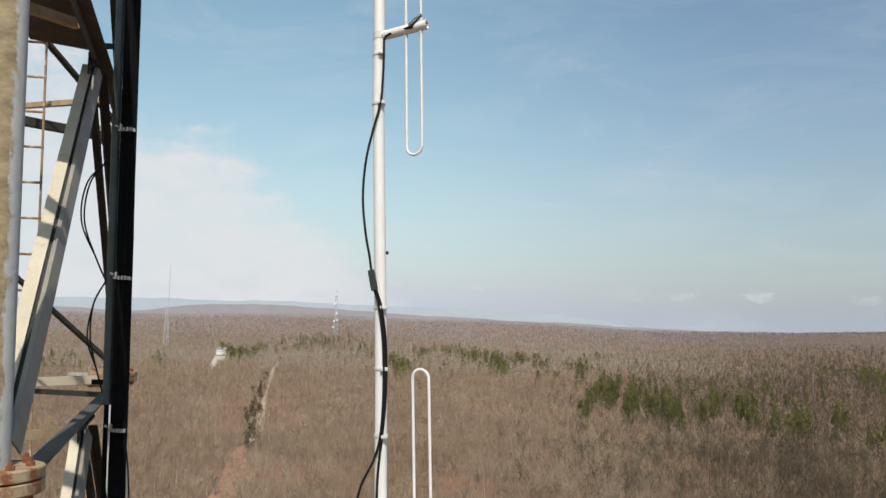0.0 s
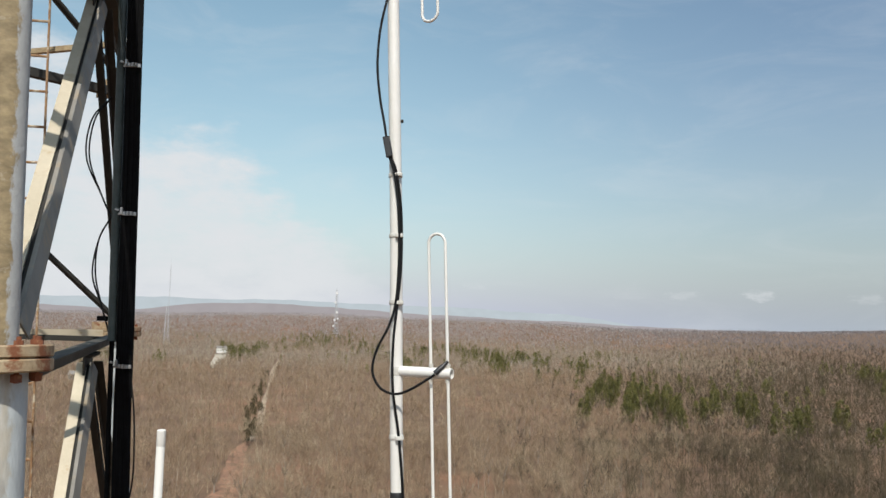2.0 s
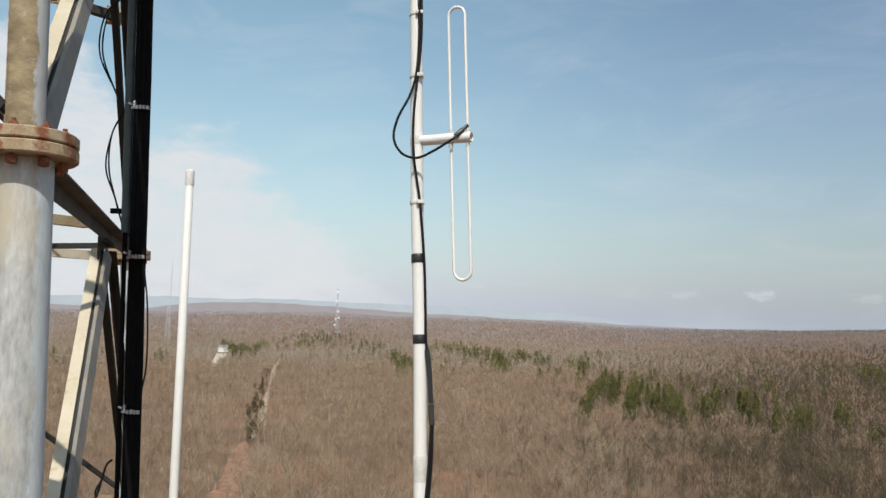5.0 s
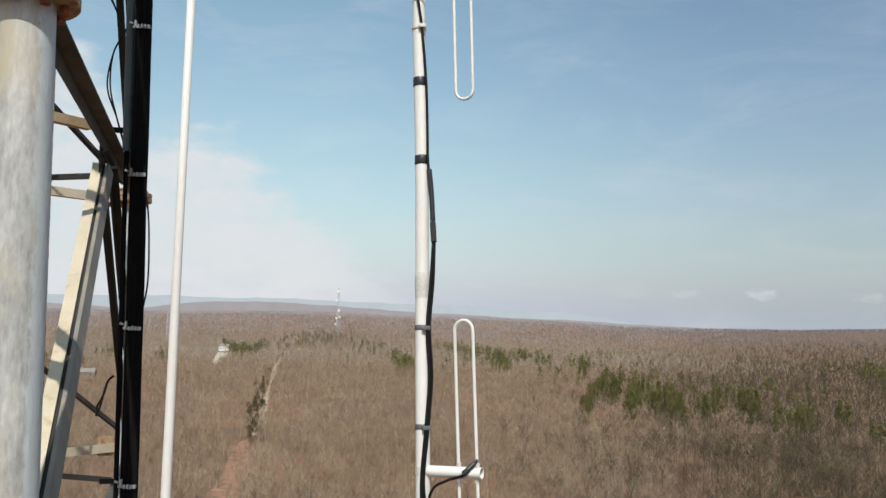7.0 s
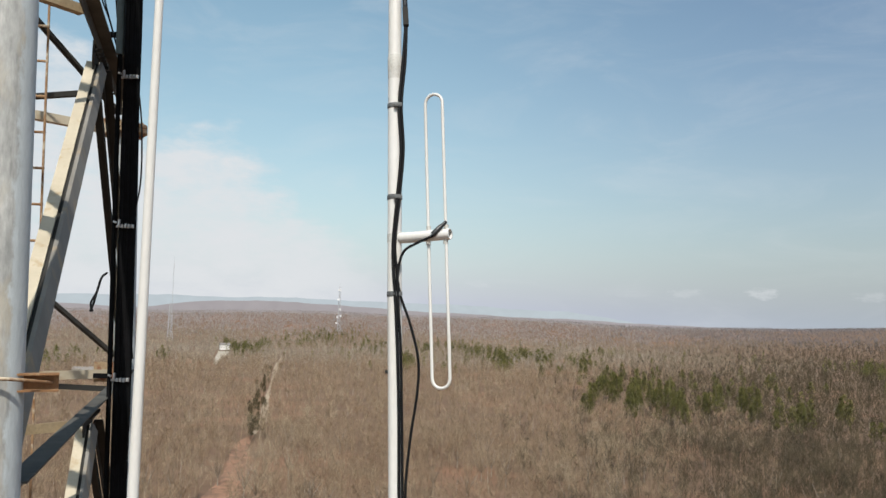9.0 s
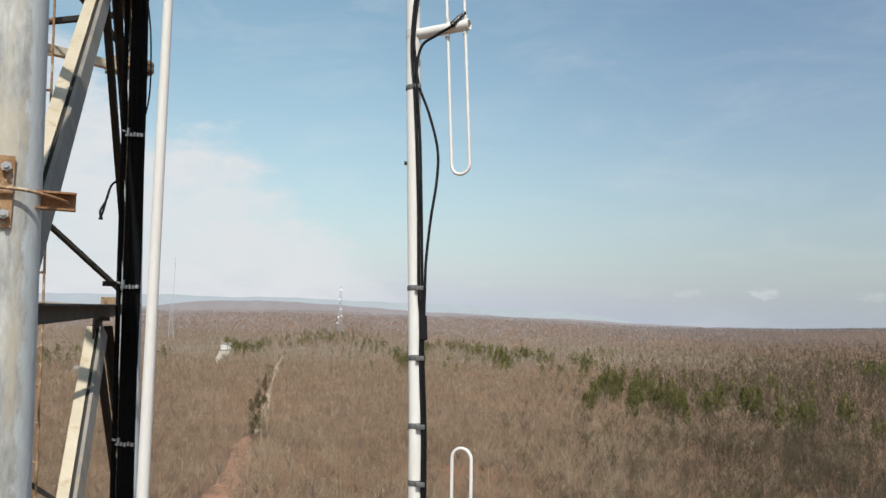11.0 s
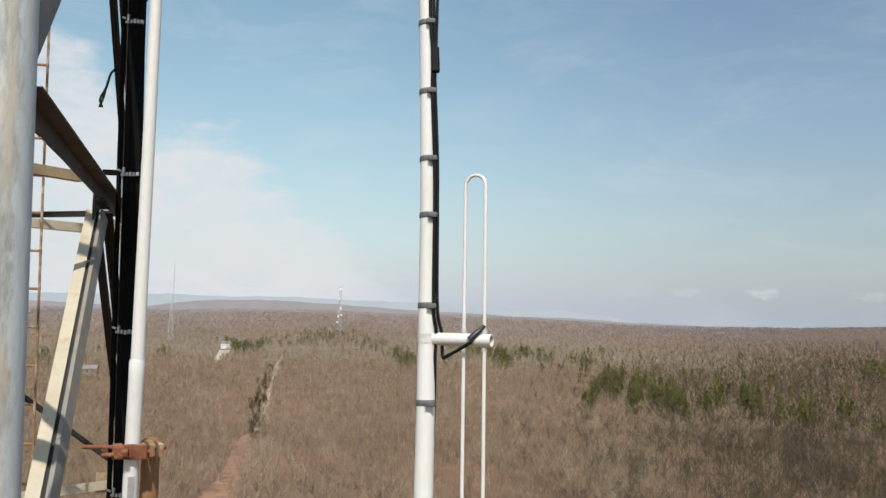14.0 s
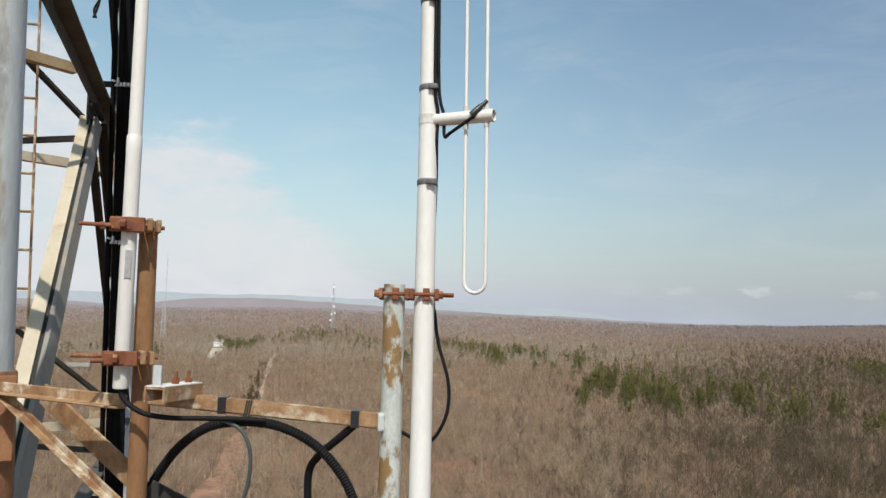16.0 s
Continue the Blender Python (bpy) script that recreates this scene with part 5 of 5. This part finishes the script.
for z, label in ((-3.697, "rusty clamp gripping whip antenna and pipe"), (-4.045, "rusty lower clamp gripping whip antenna and pipe")):
    base = thing("whip_clamp", label, "pipe clamp", (-0.645, -0.23, z))
    ang = 14
    for k, (off, w, mat_) in enumerate(((-0.052, 0.024, RUST), (-0.020, 0.016, RUST), (0.006, 0.014, BROWN), (0.028, 0.014, BROWN), (0.050, 0.012, BROWN))):
        bm = bmesh.new()
        c = Vector((-0.640 + off * 0.93, -0.245 + off * 0.45 - 0.012, z + 0.002 * (k % 2)))
        box(bm, c, (w, 0.075, 0.034 if k else 0.030), (0, 0, 26), 0.003)
        P("jaw", bm, mat_, base, "", False)
    bm = bmesh.new()
    box(bm, (-0.652, -0.292, z), (0.088, 0.014, 0.038), (0, 0, 10), 0.003)
    P("front_plate", bm, RUST, base, "", False)
    for dy, x0, x1 in ((-0.302, -0.715, -0.60), (-0.235, -0.795, -0.585)):
        bm = bmesh.new()
        tube(bm, [(x0, dy - 0.02, z + (0.004 if dy > -0.3 else -0.006)), (x1, dy + 0.03, z)], 0.0058, 10)
        P("bolt", bm, RUST, base, "rusty threaded bolt")
        bm = bmesh.new()
        hexnut(bm, (x0 + 0.058, dy - 0.008, z), (1, 0.3, 0), 0.0115, 0.012)
        P("nut", bm, RUST, base, "", False)

# cables on the frame
Y0 = -0.225
cable("whip_feed_cable", "black feed cable leaving the whip along the arm", [(-0.658, -0.262, -4.10), (-0.655, -0.266, -4.135), (-0.63, -0.268, -4.165), (-0.585, -0.266, -4.188), (-0.52, -0.258, -4.197), (-0.44, -0.252, -4.197), (-0.36, -0.250, -4.197), (-0.28, -0.245, -4.20)], 0.0068)


def corrugated(name, label, pts, r):
    line = curve(pts, 22)
    bm = bmesh.new()
    tube(bm, line, [r * (1.0 if i % 2 else 0.84) for i in range(len(line))], 14)
    return tagged(part(name, bm, BLACK, None, "", True), label, "cable")


corrugated("corrugated_coax", "thick black corrugated coaxial cable arching under the arm", [(-0.66, -0.06, -4.46), (-0.60, -0.10, -4.365), (-0.53, -0.15, -4.285), (-0.44, -0.20, -4.225), (-0.34, -0.228, -4.207), (-0.25, -0.234, -4.215), (-0.165, -0.236, -4.252), (-0.10, -0.236, -4.31), (-0.055, -0.232, -4.38), (-0.03, -0.22, -4.47), (-0.05, -0.2, -4.6)], 0.0135)
cable("thin_loop_cable", "thin grey-black cable loop hanging from the arm", [(-0.40, -0.240, -4.20), (-0.345, -0.246, -4.225), (-0.318, -0.247, -4.28), (-0.320, -0.245, -4.36), (-0.345, -0.24, -4.45)], 0.0052, CONDUIT)
cable("taped_cable", "black taped cable bent down from the arm", [(-0.047, -0.236, -4.205), (-0.085, -0.225, -4.240), (-0.135, -0.20, -4.285), (-0.170, -0.18, -4.33), (-0.176, -0.17, -4.40), (-0.165, -0.17, -4.5)], 0.0105)

# ---- bracket clamped on the near leg ----
lug = thing("leg_bracket", "rusty angle bracket held to the leg by bolts", "bracket", near_leg(-2.15))
c = near_leg(-2.15)
NV = Vector((0.46, -0.89, 0))          # from the leg towards the viewer
TV = Vector((0.89, 0.46, 0))           # across the leg
bm = bmesh.new()
profile(bm, [(-0.035, -0.004), (0.035, -0.004), (0.035, 0.004), (-0.035, 0.004)], c + NV * 0.112 - TV * 0.022 + Vector((0, 0, 0.125)), c + NV * 0.112 - TV * 0.022 - Vector((0, 0, 0.125)), TV)
P("plate", bm, BROWN, lug, "rusty bolted plate", False)
bm = bmesh.new()
profile(bm, [(y, x) for x, y in channel_shape(0.066, 0.046, 0.007)], c - TV * 0.05 + NV * 0.02 + Vector((0, 0, -0.044)), c + TV * 0.215 + NV * 0.02 + Vector((0, 0, -0.044)), (0, 0, 1))
P("angle_arm", bm, PIPEM, lug, "", False)
bm = bmesh.new()
tube(bm, curve([c + NV * 0.135 - TV * 0.20 + Vector((0, 0, 0.010)), c + NV * 0.135 + Vector((0, 0, 0.010)), c + NV * 0.125 + TV * 0.07 + Vector((0, 0, 0.006)), c + NV * 0.07 + TV * 0.16 + Vector((0, 0, -0.008)), c + NV * 0.03 + TV * 0.19 + Vector((0, 0, -0.014))], 6), 0.0066, 10)
P("bent_rod", bm, BROWN, lug, "rusty bent rod")
for dz in (0.085, -0.08):
    bm = bmesh.new()
    p = c + NV * 0.118 - TV * 0.012 + Vector((0, 0, dz))
    tube(bm, [p, p + NV * 0.035], 0.008, 10)
    hexnut(bm, p + NV * 0.01, NV, 0.018, 0.014)
    P("bolt", bm, CLIP, lug, "zinc bolt with nut", False)
# rusty collar where the frame grips the leg
collar = thing("leg_collar", "rust-brown plate collar gripping the tower leg", "bracket", near_leg(-4.3))
bm = bmesh.new()
c0, c1 = near_leg(-4.125), near_leg(-4.80)
tube(bm, [c0, c0 + (c1 - c0) * 0.01, c0 + (c1 - c0) * 0.99, c1], [0.113, 0.117, 0.117, 0.113], 28)
P("band", bm, RUSTORANGE, collar, "rust-orange band")
bm = bmesh.new()
c = near_leg(-4.16)
box(bm, c + NV * 0.118 + TV * 0.03 + Vector((0, 0, -0.10)), (0.17, 0.014, 0.26), (0, 0, 27), 0.003)
P("front_plate", bm, RUSTORANGE, collar, "rusty front plate", False)
